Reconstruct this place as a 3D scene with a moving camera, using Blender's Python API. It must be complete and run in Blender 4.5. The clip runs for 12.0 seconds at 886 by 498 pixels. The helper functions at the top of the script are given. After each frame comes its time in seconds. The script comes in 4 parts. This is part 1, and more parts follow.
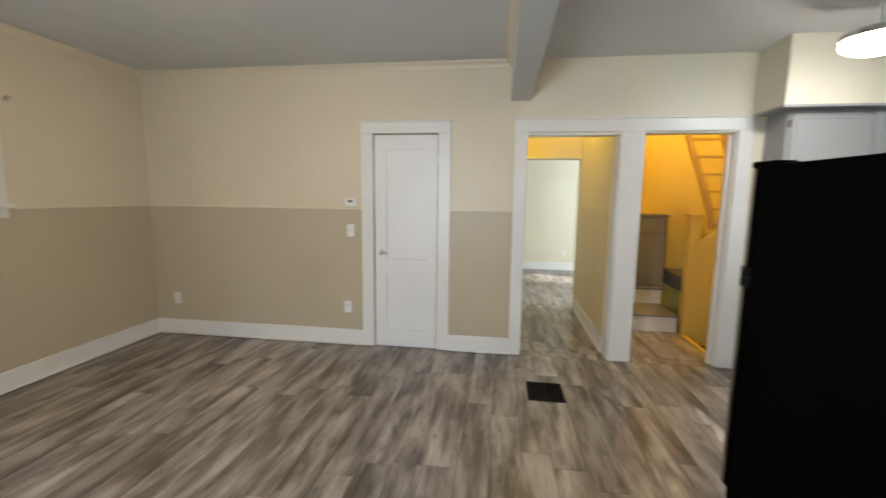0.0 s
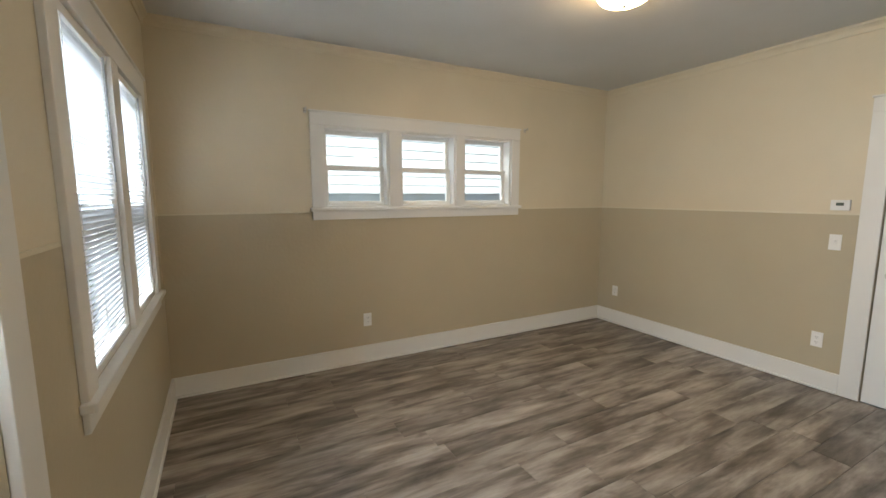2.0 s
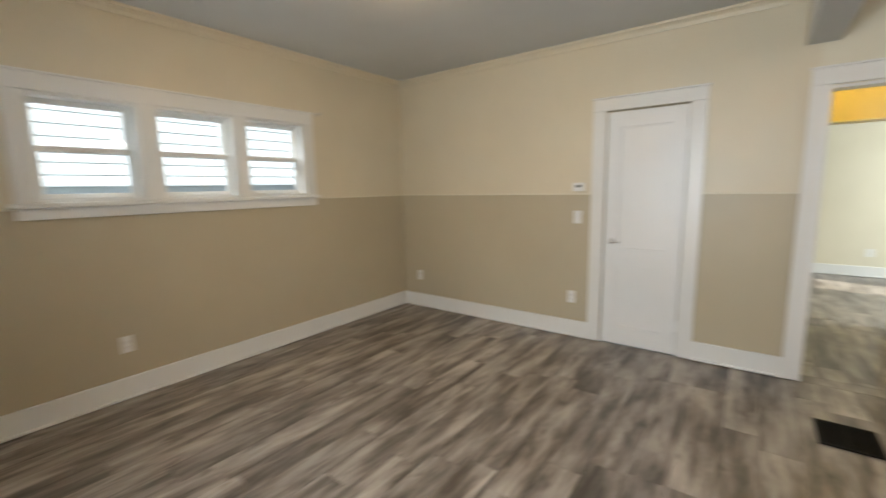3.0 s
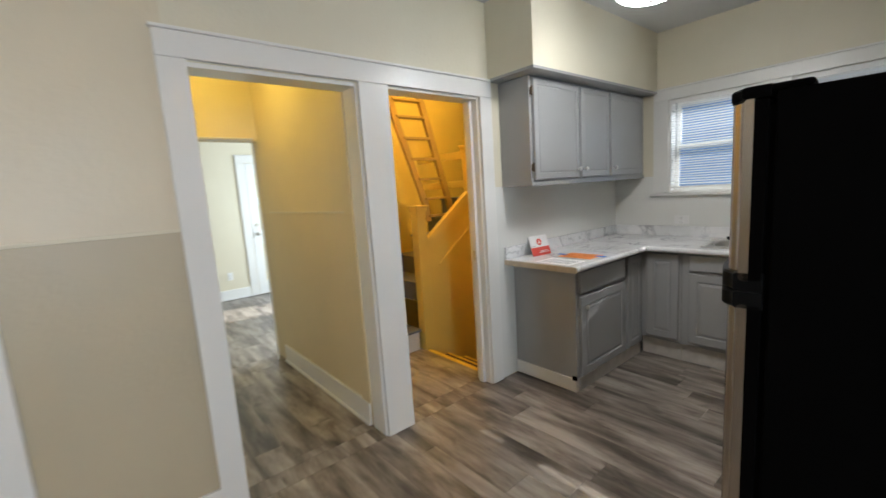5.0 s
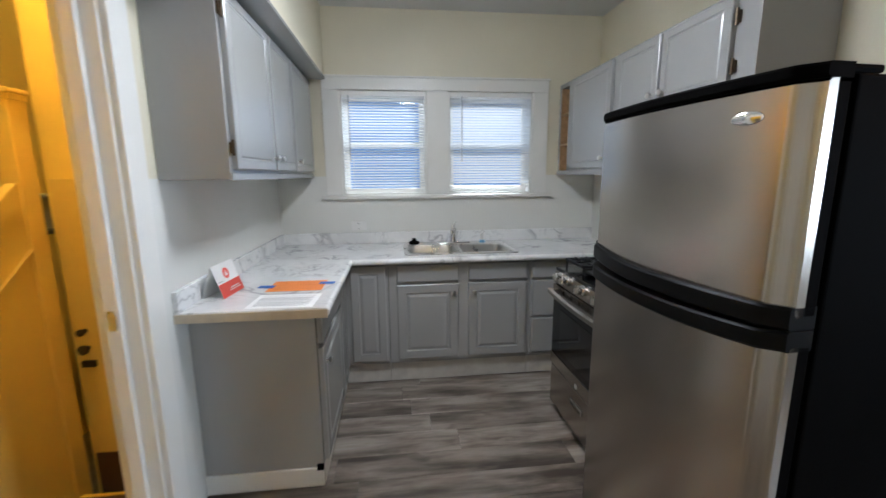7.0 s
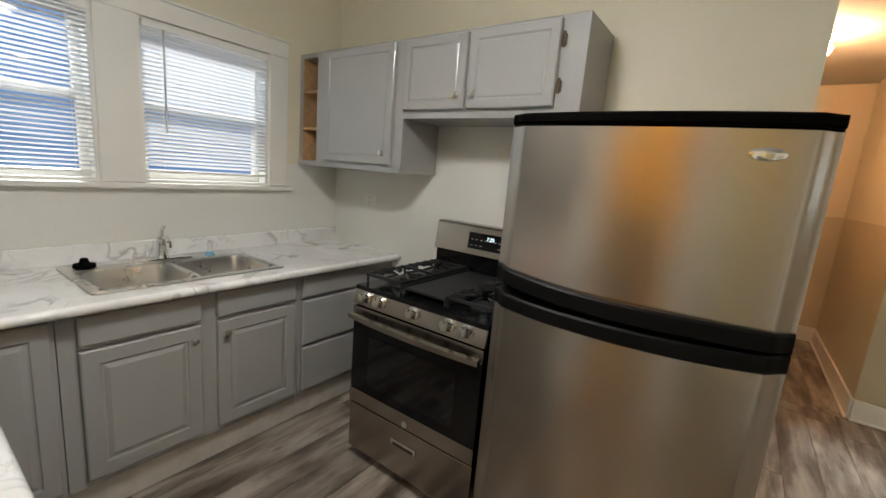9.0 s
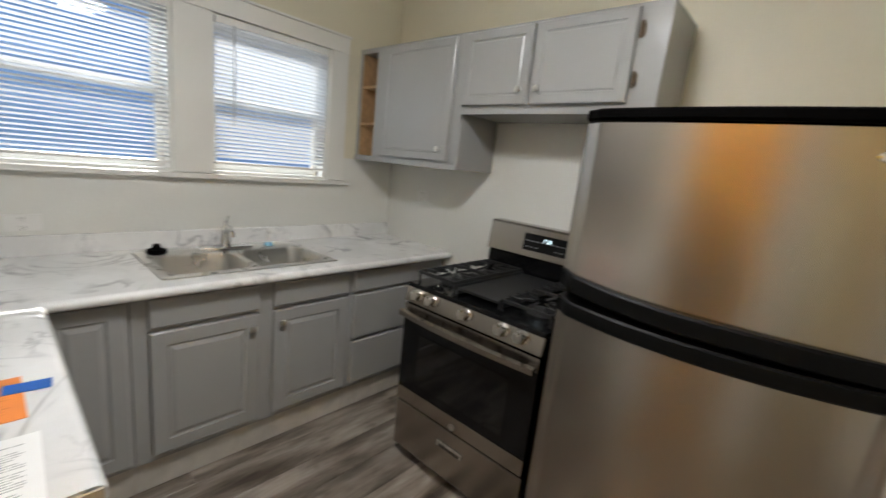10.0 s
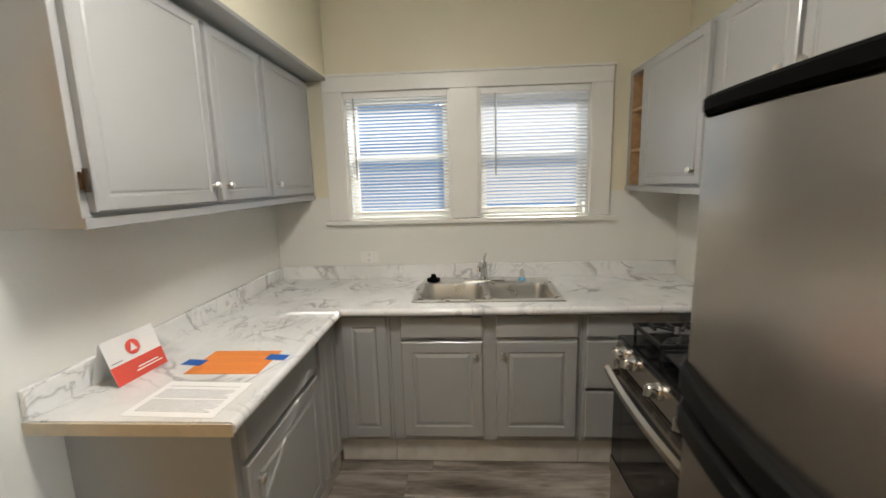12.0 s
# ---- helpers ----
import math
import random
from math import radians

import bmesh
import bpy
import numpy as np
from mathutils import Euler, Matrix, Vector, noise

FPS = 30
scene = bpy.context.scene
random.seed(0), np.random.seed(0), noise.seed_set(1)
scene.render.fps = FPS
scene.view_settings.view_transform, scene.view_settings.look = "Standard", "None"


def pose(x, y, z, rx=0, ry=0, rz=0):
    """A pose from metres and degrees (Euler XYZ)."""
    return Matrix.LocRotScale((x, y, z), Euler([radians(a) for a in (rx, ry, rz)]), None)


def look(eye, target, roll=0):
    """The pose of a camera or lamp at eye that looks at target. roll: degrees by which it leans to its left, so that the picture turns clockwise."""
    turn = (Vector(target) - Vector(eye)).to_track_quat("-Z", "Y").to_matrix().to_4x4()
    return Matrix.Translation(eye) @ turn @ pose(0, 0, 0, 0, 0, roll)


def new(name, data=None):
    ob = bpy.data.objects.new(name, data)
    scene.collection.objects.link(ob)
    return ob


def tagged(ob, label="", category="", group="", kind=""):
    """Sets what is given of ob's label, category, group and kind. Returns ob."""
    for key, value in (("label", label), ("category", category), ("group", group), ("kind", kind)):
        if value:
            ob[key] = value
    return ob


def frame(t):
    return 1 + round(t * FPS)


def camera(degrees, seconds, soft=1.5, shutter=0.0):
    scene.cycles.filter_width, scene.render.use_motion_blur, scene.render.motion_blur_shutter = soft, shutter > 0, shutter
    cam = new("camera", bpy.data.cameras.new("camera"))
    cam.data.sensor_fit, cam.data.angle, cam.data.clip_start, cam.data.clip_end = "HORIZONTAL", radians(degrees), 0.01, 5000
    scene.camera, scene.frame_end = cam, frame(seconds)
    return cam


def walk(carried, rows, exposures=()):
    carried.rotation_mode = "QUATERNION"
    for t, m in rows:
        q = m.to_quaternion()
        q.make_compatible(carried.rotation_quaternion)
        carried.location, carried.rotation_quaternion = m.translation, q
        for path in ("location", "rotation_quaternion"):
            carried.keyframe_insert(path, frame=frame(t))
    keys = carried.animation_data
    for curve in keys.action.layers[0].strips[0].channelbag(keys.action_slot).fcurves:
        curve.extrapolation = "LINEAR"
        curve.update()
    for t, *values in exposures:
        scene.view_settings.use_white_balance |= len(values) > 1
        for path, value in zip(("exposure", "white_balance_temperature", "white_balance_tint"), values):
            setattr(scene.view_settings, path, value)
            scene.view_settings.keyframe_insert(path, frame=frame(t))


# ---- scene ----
cam = camera(93.9, 12.0, shutter=0.4)
PATH = [
    (0, (0.665, 0.613, 1.483), (0.388, 2.577, 1.227), 0.7),
    (0.5, (0.628, 0.58, 1.491), (-0.137, 2.412, 1.245), 0.3),
    (1, (0.594, 0.531, 1.482), (-0.616, 2.107, 1.254), 0.1),
    (1.5, (0.556, 0.485, 1.469), (-1.005, 1.714, 1.242), 0.3),
    (2, (0.546, 0.44, 1.479), (-1.205, 1.373, 1.225), -0.0),
    (2.5, (0.541, 0.462, 1.465), (-1.151, 1.491, 1.183), -0.9),
    (3, (0.516, 0.65, 1.433), (-0.673, 2.231, 1.138), -1.1),
    (3.5, (0.427, 1.033, 1.41), (0.071, 2.984, 1.153), -1.1),
    (3.7, (0.407, 1.18, 1.418), (0.318, 3.159, 1.146), -1.9),
    (5.3, (0.567, 2.642, 1.446), (2.001, 4.006, 1.16), -3.8),
    (5.5, (0.641, 2.789, 1.441), (2.169, 4.046, 1.149), -3.6),
    (6, (0.756, 3.122, 1.44), (2.573, 3.893, 1.12), -1.0),
    (6.5, (0.865, 3.333, 1.474), (2.817, 3.538, 1.091), -1.4),
    (7, (1.073, 3.538, 1.448), (3.029, 3.315, 1.094), -0.4),
    (7.5, (1.291, 3.723, 1.432), (3.139, 3.054, 1.059), -0.2),
    (7.7, (1.367, 3.798, 1.449), (3.119, 2.905, 1.083), 1.7),
    (9.5, (2.03, 3.936, 1.465), (3.102, 2.287, 1.099), 4.5),
    (10, (2.015, 3.922, 1.461), (3.313, 2.452, 1.067), 6.1),
    (10.5, (1.964, 3.726, 1.494), (3.739, 2.895, 1.094), -0.7),
    (11, (1.915, 3.51, 1.506), (3.862, 3.191, 1.178), -2.3),
    (11.5, (1.797, 3.383, 1.518), (3.761, 3.432, 1.148), 0.4),
    (12, (1.778, 3.196, 1.53), (3.748, 3.308, 1.204), -1.6),
]
walk(cam, [(t, look(eye, target, roll)) for t, eye, target, roll in PATH], [(0, 1.43, 6120, 10), (2.5, 1.4, 6450, 10), (3.7, 1.45, 6200, 10), (5.3, 1.36, 5850, 10), (6.5, 1.56, 5550, 10), (7.7, 1.72, 5500, 10), (9.3, 1.72, 6450, 10), (10.5, 1.72, 5950, 10), (12, 1.75, 6650, 10)])

# ---- daylight ----
SUN_EL, SUN_AZ = radians(29), math.atan2(0.23, -0.97)
world = bpy.data.worlds.new("World")
scene.world = world
world.use_nodes = True
wn = world.node_tree.nodes
sky = wn.new("ShaderNodeTexSky")
sky.sky_type, sky.sun_disc = "NISHITA", False
sky.sun_elevation, sky.sun_rotation = SUN_EL, radians(103)
world.node_tree.links.new(sky.outputs[0], wn["Background"].inputs[0])
wn["Background"].inputs[1].default_value = 0.055
sun = new("sun", bpy.data.lights.new("sun", "SUN"))
sun.data.energy, sun.data.angle, sun.data.color = 3.2, radians(0.5), (1.0, 0.95, 0.86)
sun.matrix_world = look((10, -2.4, 6), (10 - 0.97, -2.4 + 0.23, 6 - 0.55))


def area_lamp(name, eye, target, w, h, power, colour):
    ob = new(name, bpy.data.lights.new(name, "AREA"))
    ob.data.shape, ob.data.size, ob.data.size_y = "RECTANGLE", w, h
    ob.data.energy, ob.data.color = power, colour
    ob.matrix_world = look(eye, target)
    return ob


SKYC = (0.82, 0.92, 1.0)
area_lamp("window_light_west", (-3.42, 2.14, 2.4), (-2.2, 2.14, 1.2), 2.0, 0.45, 22, SKYC)
area_lamp("window_light_south", (-1.75, -0.6, 2.4), (-1.75, 0.9, 0.9), 1.6, 0.6, 110, SKYC)
# added fill lamp behind the out-of-view front door, brightens dining room and kitchen
area_lamp("window_light_front_door", (-0.07, -0.25, 1.45), (0.1, 4, 1.1), 0.62, 0.82, 28, SKYC)
area_lamp("window_light_kitchen", (5.05, 3.2, 2.5), (3.9, 3.2, 1.3), 1.6, 0.5, 14, SKYC)
area_lamp("window_light_far_room", (4.35, 7.6, 1.5), (2, 7.8, 0.6), 1.5, 1.2, 62, SKYC)


# ---- materials ----
def mat(name, rough=0.5, metal=0.0, spec=0.5):
    m = bpy.data.materials.new(name)
    m.use_nodes = True
    b = m.node_tree.nodes["Principled BSDF"]
    b.inputs["Roughness"].default_value = rough
    b.inputs["Metallic"].default_value = metal
    b.inputs["Specular IOR Level"].default_value = spec
    return m, m.node_tree.nodes, m.node_tree.links, b


def coords(n, l, scale, kind="pos"):
    mp = n.new("ShaderNodeMapping")
    mp.inputs["Scale"].default_value = scale
    if kind == "pos":
        g = n.new("ShaderNodeNewGeometry")
        l.new(g.outputs["Position"], mp.inputs[0])
    else:
        g = n.new("ShaderNodeTexCoord")
        l.new(g.outputs["Object"], mp.inputs[0])
    return mp.outputs[0]


def noise_tex(n, l, vec, scale, detail=4.0, rough=0.55, dist=0.0):
    t = n.new("ShaderNodeTexNoise")
    t.inputs["Scale"].default_value, t.inputs["Detail"].default_value = scale, detail
    t.inputs["Roughness"].default_value, t.inputs["Distortion"].default_value = rough, dist
    l.new(vec, t.inputs["Vector"])
    return t.outputs[0]


def ramp(n, l, fac, stops):
    r = n.new("ShaderNodeValToRGB")
    e = r.color_ramp.elements
    while len(e) < len(stops):
        e.new(0.5)
    for el, (p, c) in zip(e, stops):
        el.position, el.color = p, (*c, 1) if len(c) == 3 else c
    l.new(fac, r.inputs[0])
    return r.outputs[0]


def mixc(n, l, fac, a, b, mode="MIX"):
    m = n.new("ShaderNodeMix")
    m.data_type, m.blend_type = "RGBA", mode
    for sock, v in ((m.inputs[0], fac), (m.inputs[6], a), (m.inputs[7], b)):
        if isinstance(v, (int, float)):
            sock.default_value = v
        elif isinstance(v, tuple):
            sock.default_value = (*v, 1)
        else:
            l.new(v, sock)
    return m.outputs[2]


def bump(n, l, b, height, strength, dist=0.01):
    k = n.new("ShaderNodeBump")
    k.inputs["Strength"].default_value, k.inputs["Distance"].default_value = strength, dist
    l.new(height, k.inputs["Height"])
    l.new(k.outputs[0], b.inputs["Normal"])


def shade(c, k):
    return tuple(v * k for v in c)


def painted(name, colour, rough=0.5, low=None, split=1.35, grain=55.0, relief=0.25, spec=0.4):
    """Rolled or brushed paint; with low, a second colour below the split height."""
    m, n, l, b = mat(name, rough, 0, spec)
    vec = coords(n, l, (1, 1, 1))
    big = noise_tex(n, l, vec, 1.7, 3)
    fine = noise_tex(n, l, vec, grain, 5, 0.6)
    col = colour
    if low:
        g = n.new("ShaderNodeNewGeometry")
        sp = n.new("ShaderNodeSeparateXYZ")
        l.new(g.outputs["Position"], sp.inputs[0])
        cmp = n.new("ShaderNodeMath")
        cmp.operation = "GREATER_THAN"
        cmp.inputs[1].default_value = split
        l.new(sp.outputs[2], cmp.inputs[0])
        col = mixc(n, l, cmp.outputs[0], low, colour)
    dirt = ramp(n, l, big, [(0.1, (0.9, 0.89, 0.87)), (0.9, (1, 1, 1))])
    out = mixc(n, l, 1.0, col, dirt, "MULTIPLY")
    l.new(out, b.inputs["Base Color"])
    bump(n, l, b, fine, relief, 0.004)
    return m


def simple(name, colour, rough=0.5, metal=0.0, spec=0.5, vary=0.1, scale=14.0, relief=0.05):
    m, n, l, b = mat(name, rough, metal, spec)
    vec = coords(n, l, (1, 1, 1), "obj")
    t = noise_tex(n, l, vec, scale, 5)
    l.new(ramp(n, l, t, [(0.3, shade(colour, 1 - vary)), (0.7, shade(colour, 1 + vary))]), b.inputs["Base Color"])
    l.new(ramp(n, l, t, [(0.3, (max(rough - 0.05, 0.02),) * 3), (0.7, (rough + 0.06,) * 3)]), b.inputs["Roughness"])
    bump(n, l, b, t, relief, 0.003)
    return m


def plank_material():
    m, n, l, b = mat("grey_brown_plank", 0.34, 0, 0.55)
    g = n.new("ShaderNodeNewGeometry")
    oi = n.new("ShaderNodeObjectInfo")
    add = n.new("ShaderNodeMath")
    add.operation = "ADD"
    l.new(g.outputs["Random Per Island"], add.inputs[0])
    l.new(oi.outputs["Random"], add.inputs[1])
    fr = n.new("ShaderNodeMath")
    fr.operation = "FRACT"
    l.new(add.outputs[0], fr.inputs[0])
    mul = n.new("ShaderNodeMath")
    mul.operation = "MULTIPLY"
    mul.inputs[1].default_value = 37.0
    l.new(fr.outputs[0], mul.inputs[0])
    cz = n.new("ShaderNodeCombineXYZ")
    l.new(mul.outputs[0], cz.inputs[2])
    va = n.new("ShaderNodeVectorMath")
    va.operation = "ADD"
    l.new(g.outputs["Position"], va.inputs[0])
    l.new(cz.outputs[0], va.inputs[1])
    mp = n.new("ShaderNodeMapping")
    mp.inputs["Scale"].default_value = (9.0, 1.55, 1.0)
    l.new(va.outputs[0], mp.inputs[0])
    streak = noise_tex(n, l, mp.outputs[0], 1.1, 5, 0.58, 0.18)
    mp2 = n.new("ShaderNodeMapping")
    mp2.inputs["Scale"].default_value = (38.0, 2.6, 1.0)
    l.new(va.outputs[0], mp2.inputs[0])
    grain = noise_tex(n, l, mp2.outputs[0], 1.5, 6, 0.65, 0.4)
    base = ramp(n, l, streak, [(0.34, (0.078, 0.06, 0.046)), (0.45, (0.18, 0.15, 0.122)), (0.54, (0.295, 0.254, 0.212)), (0.66, (0.43, 0.382, 0.33))])
    tone = ramp(n, l, fr.outputs[0], [(0.0, (0.76, 0.75, 0.74)), (0.5, (0.98, 0.98, 0.98)), (1.0, (1.16, 1.16, 1.16))])
    c = mixc(n, l, 1.0, base, tone, "MULTIPLY")
    gr = ramp(n, l, grain, [(0.3, (0.72, 0.7, 0.68)), (0.62, (1.08, 1.08, 1.08))])
    c = mixc(n, l, 0.5, c, gr, "MULTIPLY")
    mp3 = n.new("ShaderNodeMapping")
    mp3.inputs["Scale"].default_value = (11.0, 4.5, 1.0)
    l.new(va.outputs[0], mp3.inputs[0])
    knots = ramp(n, l, noise_tex(n, l, mp3.outputs[0], 1.0, 2, 0.5, 0.3), [(0.62, (1, 1, 1)), (0.76, (0.42, 0.39, 0.36))])
    c = mixc(n, l, 0.85, c, knots, "MULTIPLY")
    l.new(c, b.inputs["Base Color"])
    l.new(ramp(n, l, grain, [(0.3, (0.4,) * 3), (0.7, (0.27,) * 3)]), b.inputs["Roughness"])
    bump(n, l, b, grain, 0.12, 0.003)
    return m


def marble_material():
    m, n, l, b = mat("white_veined_laminate", 0.22, 0, 0.5)
    vec = coords(n, l, (1, 1, 1))
    warp = noise_tex(n, l, vec, 2.2, 5, 0.6)
    w = n.new("ShaderNodeTexNoise")
    w.inputs["Scale"].default_value, w.inputs["Detail"].default_value, w.inputs["Distortion"].default_value = 2.6, 3.0, 1.6
    l.new(vec, w.inputs["Vector"])
    ab = n.new("ShaderNodeMath")
    ab.operation = "SUBTRACT"
    ab.inputs[1].default_value = 0.5
    l.new(w.outputs[0], ab.inputs[0])
    av = n.new("ShaderNodeMath")
    av.operation = "ABSOLUTE"
    l.new(ab.outputs[0], av.inputs[0])
    vein = ramp(n, l, av.outputs[0], [(0.0, (0.48, 0.475, 0.48)), (0.018, (0.68, 0.675, 0.67)), (0.04, (0.86, 0.855, 0.84))])
    cloud = ramp(n, l, warp, [(0.38, (0.8, 0.8, 0.8)), (0.6, (1, 1, 1))])
    mask = noise_tex(n, l, vec, 3.1, 2)
    mk = ramp(n, l, mask, [(0.46, (0, 0, 0)), (0.6, (1, 1, 1))])
    c = mixc(n, l, mk, (0.86, 0.855, 0.84), vein)
    w2 = noise_tex(n, l, coords(n, l, (1, 1.5, 1)), 4.6, 4, 0.55, 1.1)
    s2, a2 = n.new("ShaderNodeMath"), n.new("ShaderNodeMath")
    s2.operation, a2.operation, s2.inputs[1].default_value = "SUBTRACT", "ABSOLUTE", 0.47
    l.new(w2, s2.inputs[0])
    l.new(s2.outputs[0], a2.inputs[0])
    fine = ramp(n, l, a2.outputs[0], [(0.0, (0.64, 0.64, 0.65)), (0.012, (0.86, 0.86, 0.86)), (0.03, (1, 1, 1))])
    mk2 = ramp(n, l, noise_tex(n, l, vec, 2.1, 2), [(0.48, (0, 0, 0)), (0.6, (1, 1, 1))])
    c = mixc(n, l, mk2, c, mixc(n, l, 1.0, c, fine, "MULTIPLY"))
    l.new(mixc(n, l, 0.8, c, cloud, "MULTIPLY"), b.inputs["Base Color"])
    return m


def brushed(name, colour, rough, scale):
    m, n, l, b = mat(name, rough, 1.0)
    t = noise_tex(n, l, coords(n, l, scale), 3.0, 5, 0.6)
    l.new(ramp(n, l, t, [(0.3, shade(colour, 0.97)), (0.7, shade(colour, 1.02))]), b.inputs["Base Color"])
    return m


def glowing(name, colour, strength):
    m, n, l, b = mat(name, 0.3)
    b.inputs["Base Color"].default_value = (*colour, 1)
    b.inputs["Emission Color"].default_value = (*colour, 1)
    b.inputs["Emission Strength"].default_value = strength
    return m


def glass_material():
    m, n, l, b = mat("window_glass", 0.0)
    n.remove(b)
    tr, gl, mx, fr = n.new("ShaderNodeBsdfTransparent"), n.new("ShaderNodeBsdfGlossy"), n.new("ShaderNodeMixShader"), n.new("ShaderNodeFresnel")
    gl.inputs["Roughness"].default_value = 0.02
    l.new(fr.outputs[0], mx.inputs[0])
    l.new(tr.outputs[0], mx.inputs[1])
    l.new(gl.outputs[0], mx.inputs[2])
    l.new(mx.outputs[0], n["Material Output"].inputs[0])
    return m


def slat_material():
    m, n, l, b = mat("white_vinyl_slat", 0.4)
    b.inputs["Base Color"].default_value = (0.7, 0.71, 0.72, 1)
    ts, mx = n.new("ShaderNodeBsdfTranslucent"), n.new("ShaderNodeMixShader")
    ts.inputs[0].default_value = (0.85, 0.88, 0.92, 1)
    mx.inputs[0].default_value = 0.24
    l.new(b.outputs[0], mx.inputs[1])
    l.new(ts.outputs[0], mx.inputs[2])
    l.new(mx.outputs[0], n["Material Output"].inputs[0])
    return m


M_TWO = painted("cream_over_tan_paint", (0.71, 0.63, 0.47), 0.4, grain=38.0, relief=0.45, low=(0.52, 0.45, 0.315))
M_KIT = painted("cream_over_white_paint", (0.74, 0.69, 0.54), 0.45, low=(0.76, 0.76, 0.72), split=1.44)
M_KITS = painted("cream_over_white_paint_tall", (0.74, 0.69, 0.54), 0.45, low=(0.76, 0.76, 0.72), split=1.76)
M_CREAM = painted("cream_paint", (0.74, 0.68, 0.52), 0.5)
M_HALL = painted("hall_cream_over_tan", (0.76, 0.66, 0.42), 0.5, low=(0.73, 0.62, 0.39), split=1.34)
# this golden colour holds part of the warm lamp light on cream walls
M_YELLOW = painted("lamp_tinted_stairwell_paint", (0.82, 0.63, 0.13), 0.5)
M_YWOOD = painted("golden_painted_wood", (0.72, 0.54, 0.13), 0.45, grain=30)
M_CEIL = painted("ceiling_paint", (0.66, 0.665, 0.65), 0.75, grain=70, relief=0.5)
M_TRIM = painted("white_gloss_trim", (0.8, 0.79, 0.75), 0.32, grain=26, relief=0.12)
M_DOOR = painted("white_door_paint", (0.82, 0.82, 0.8), 0.35, grain=22, relief=0.15)
M_GREY = painted("grey_cabinet_paint", (0.37, 0.37, 0.365), 0.2, grain=30, relief=0.14)
M_TOE = simple("toe_board_grey", (0.55, 0.52, 0.47), 0.5)
M_PLANK = plank_material()
M_SUB = simple("dark_joint", (0.05, 0.042, 0.035), 0.8)
M_MARBLE = marble_material()
M_STEEL = brushed("brushed_stainless", (0.425, 0.385, 0.338), 0.26, (2, 2, 420))
M_SINK = simple("satin_sink_steel", (0.62, 0.61, 0.585), 0.3, 1.0, vary=0.02, relief=0.0)
M_CHROME = simple("chrome", (0.75, 0.75, 0.74), 0.12, 1.0, vary=0.03)
M_NICKEL = simple("satin_nickel", (0.6, 0.58, 0.54), 0.28, 1.0, vary=0.05)
M_BLACK = simple("black_textured_steel", (0.002, 0.0018, 0.0017), 0.65, vary=0.2, scale=160, relief=0.1, spec=0.02)
M_HANDLE = simple("black_moulded_plastic", (0.006, 0.006, 0.006), 0.4, vary=0.05, spec=0.08, relief=0.0)
M_GLOSSB = simple("black_enamel", (0.006, 0.006, 0.0065), 0.14, vary=0.1, spec=0.3)
M_IRON = simple("cast_iron", (0.012, 0.012, 0.0125), 0.55, vary=0.2, scale=120, relief=0.3)
M_PLASTIC = simple("white_plastic", (0.78, 0.77, 0.74), 0.35, vary=0.02)
M_DARK = simple("dark_bronze", (0.05, 0.04, 0.032), 0.4, 0.6)
M_AGED = simple("aged_brass_hinge", (0.1, 0.075, 0.05), 0.4, 0.9)
M_WOODRAW = simple("bare_plywood", (0.42, 0.26, 0.13), 0.6, vary=0.2, scale=25)
M_GREYP = painted("grey_stair_paint", (0.2, 0.2, 0.21), 0.45)
M_GLASS = glass_material()
M_SLAT = slat_material()
M_WARM = glowing("lit_frosted_bowl_warm", (1.0, 0.66, 0.32), 17.0)
M_COOL = glowing("lit_frosted_bowl_white", (1.0, 0.97, 0.92), 23.0)
M_BULB = glowing("lit_bulb", (1.0, 0.76, 0.32), 175.0)
M_BULBH = glowing("lit_hall_bulb", (1.0, 0.7, 0.15), 30.0)
M_BULBP = glowing("lit_passage_bulb", (1.0, 0.55, 0.28), 70.0)
M_ORANGE = simple("orange_paper", (0.85, 0.27, 0.06), 0.7, vary=0.03)
M_BLUE = simple("blue_tape", (0.02, 0.13, 0.5), 0.6, vary=0.05)
M_PAPER = simple("white_paper", (0.84, 0.84, 0.83), 0.7, vary=0.02)
M_RED = simple("red_print", (0.72, 0.09, 0.06), 0.6, vary=0.03)
M_INK = simple("grey_print", (0.34, 0.34, 0.35), 0.7, vary=0.05)
M_INKO = simple("print_on_orange", (0.7, 0.21, 0.05), 0.7, vary=0.05)
M_LED = glowing("clock_digits", (0.75, 0.95, 1.0), 0.6)
M_SIDING = painted("white_siding_paint", (0.44, 0.52, 0.58), 0.6)
M_BSIDING = painted("blue_grey_siding_paint", (0.26, 0.46, 0.85), 0.6)
M_GROUND = simple("pale_concrete_yard", (0.34, 0.34, 0.33), 0.95, vary=0.4, scale=6)


# ---- shape helpers ----
def cuboid(bm, x0, x1, y0, y1, z0, z1, bev=0.0, m=None):
    mm = Matrix.Translation(((x0 + x1) / 2, (y0 + y1) / 2, (z0 + z1) / 2)) @ Matrix.Diagonal((abs(x1 - x0), abs(y1 - y0), abs(z1 - z0), 1))
    vs = bmesh.ops.create_cube(bm, size=1, matrix=mm)["verts"]
    if bev:
        es = list({e for v in vs for e in v.link_edges})
        r = bmesh.ops.bevel(bm, geom=es, offset=bev, segments=2, profile=0.6, affect="EDGES")
        vs = list({v for f in r["faces"] for v in f.verts} | {v for v in vs if v.is_valid})
    if m is not None:
        bmesh.ops.transform(bm, matrix=m, verts=vs)
    return vs


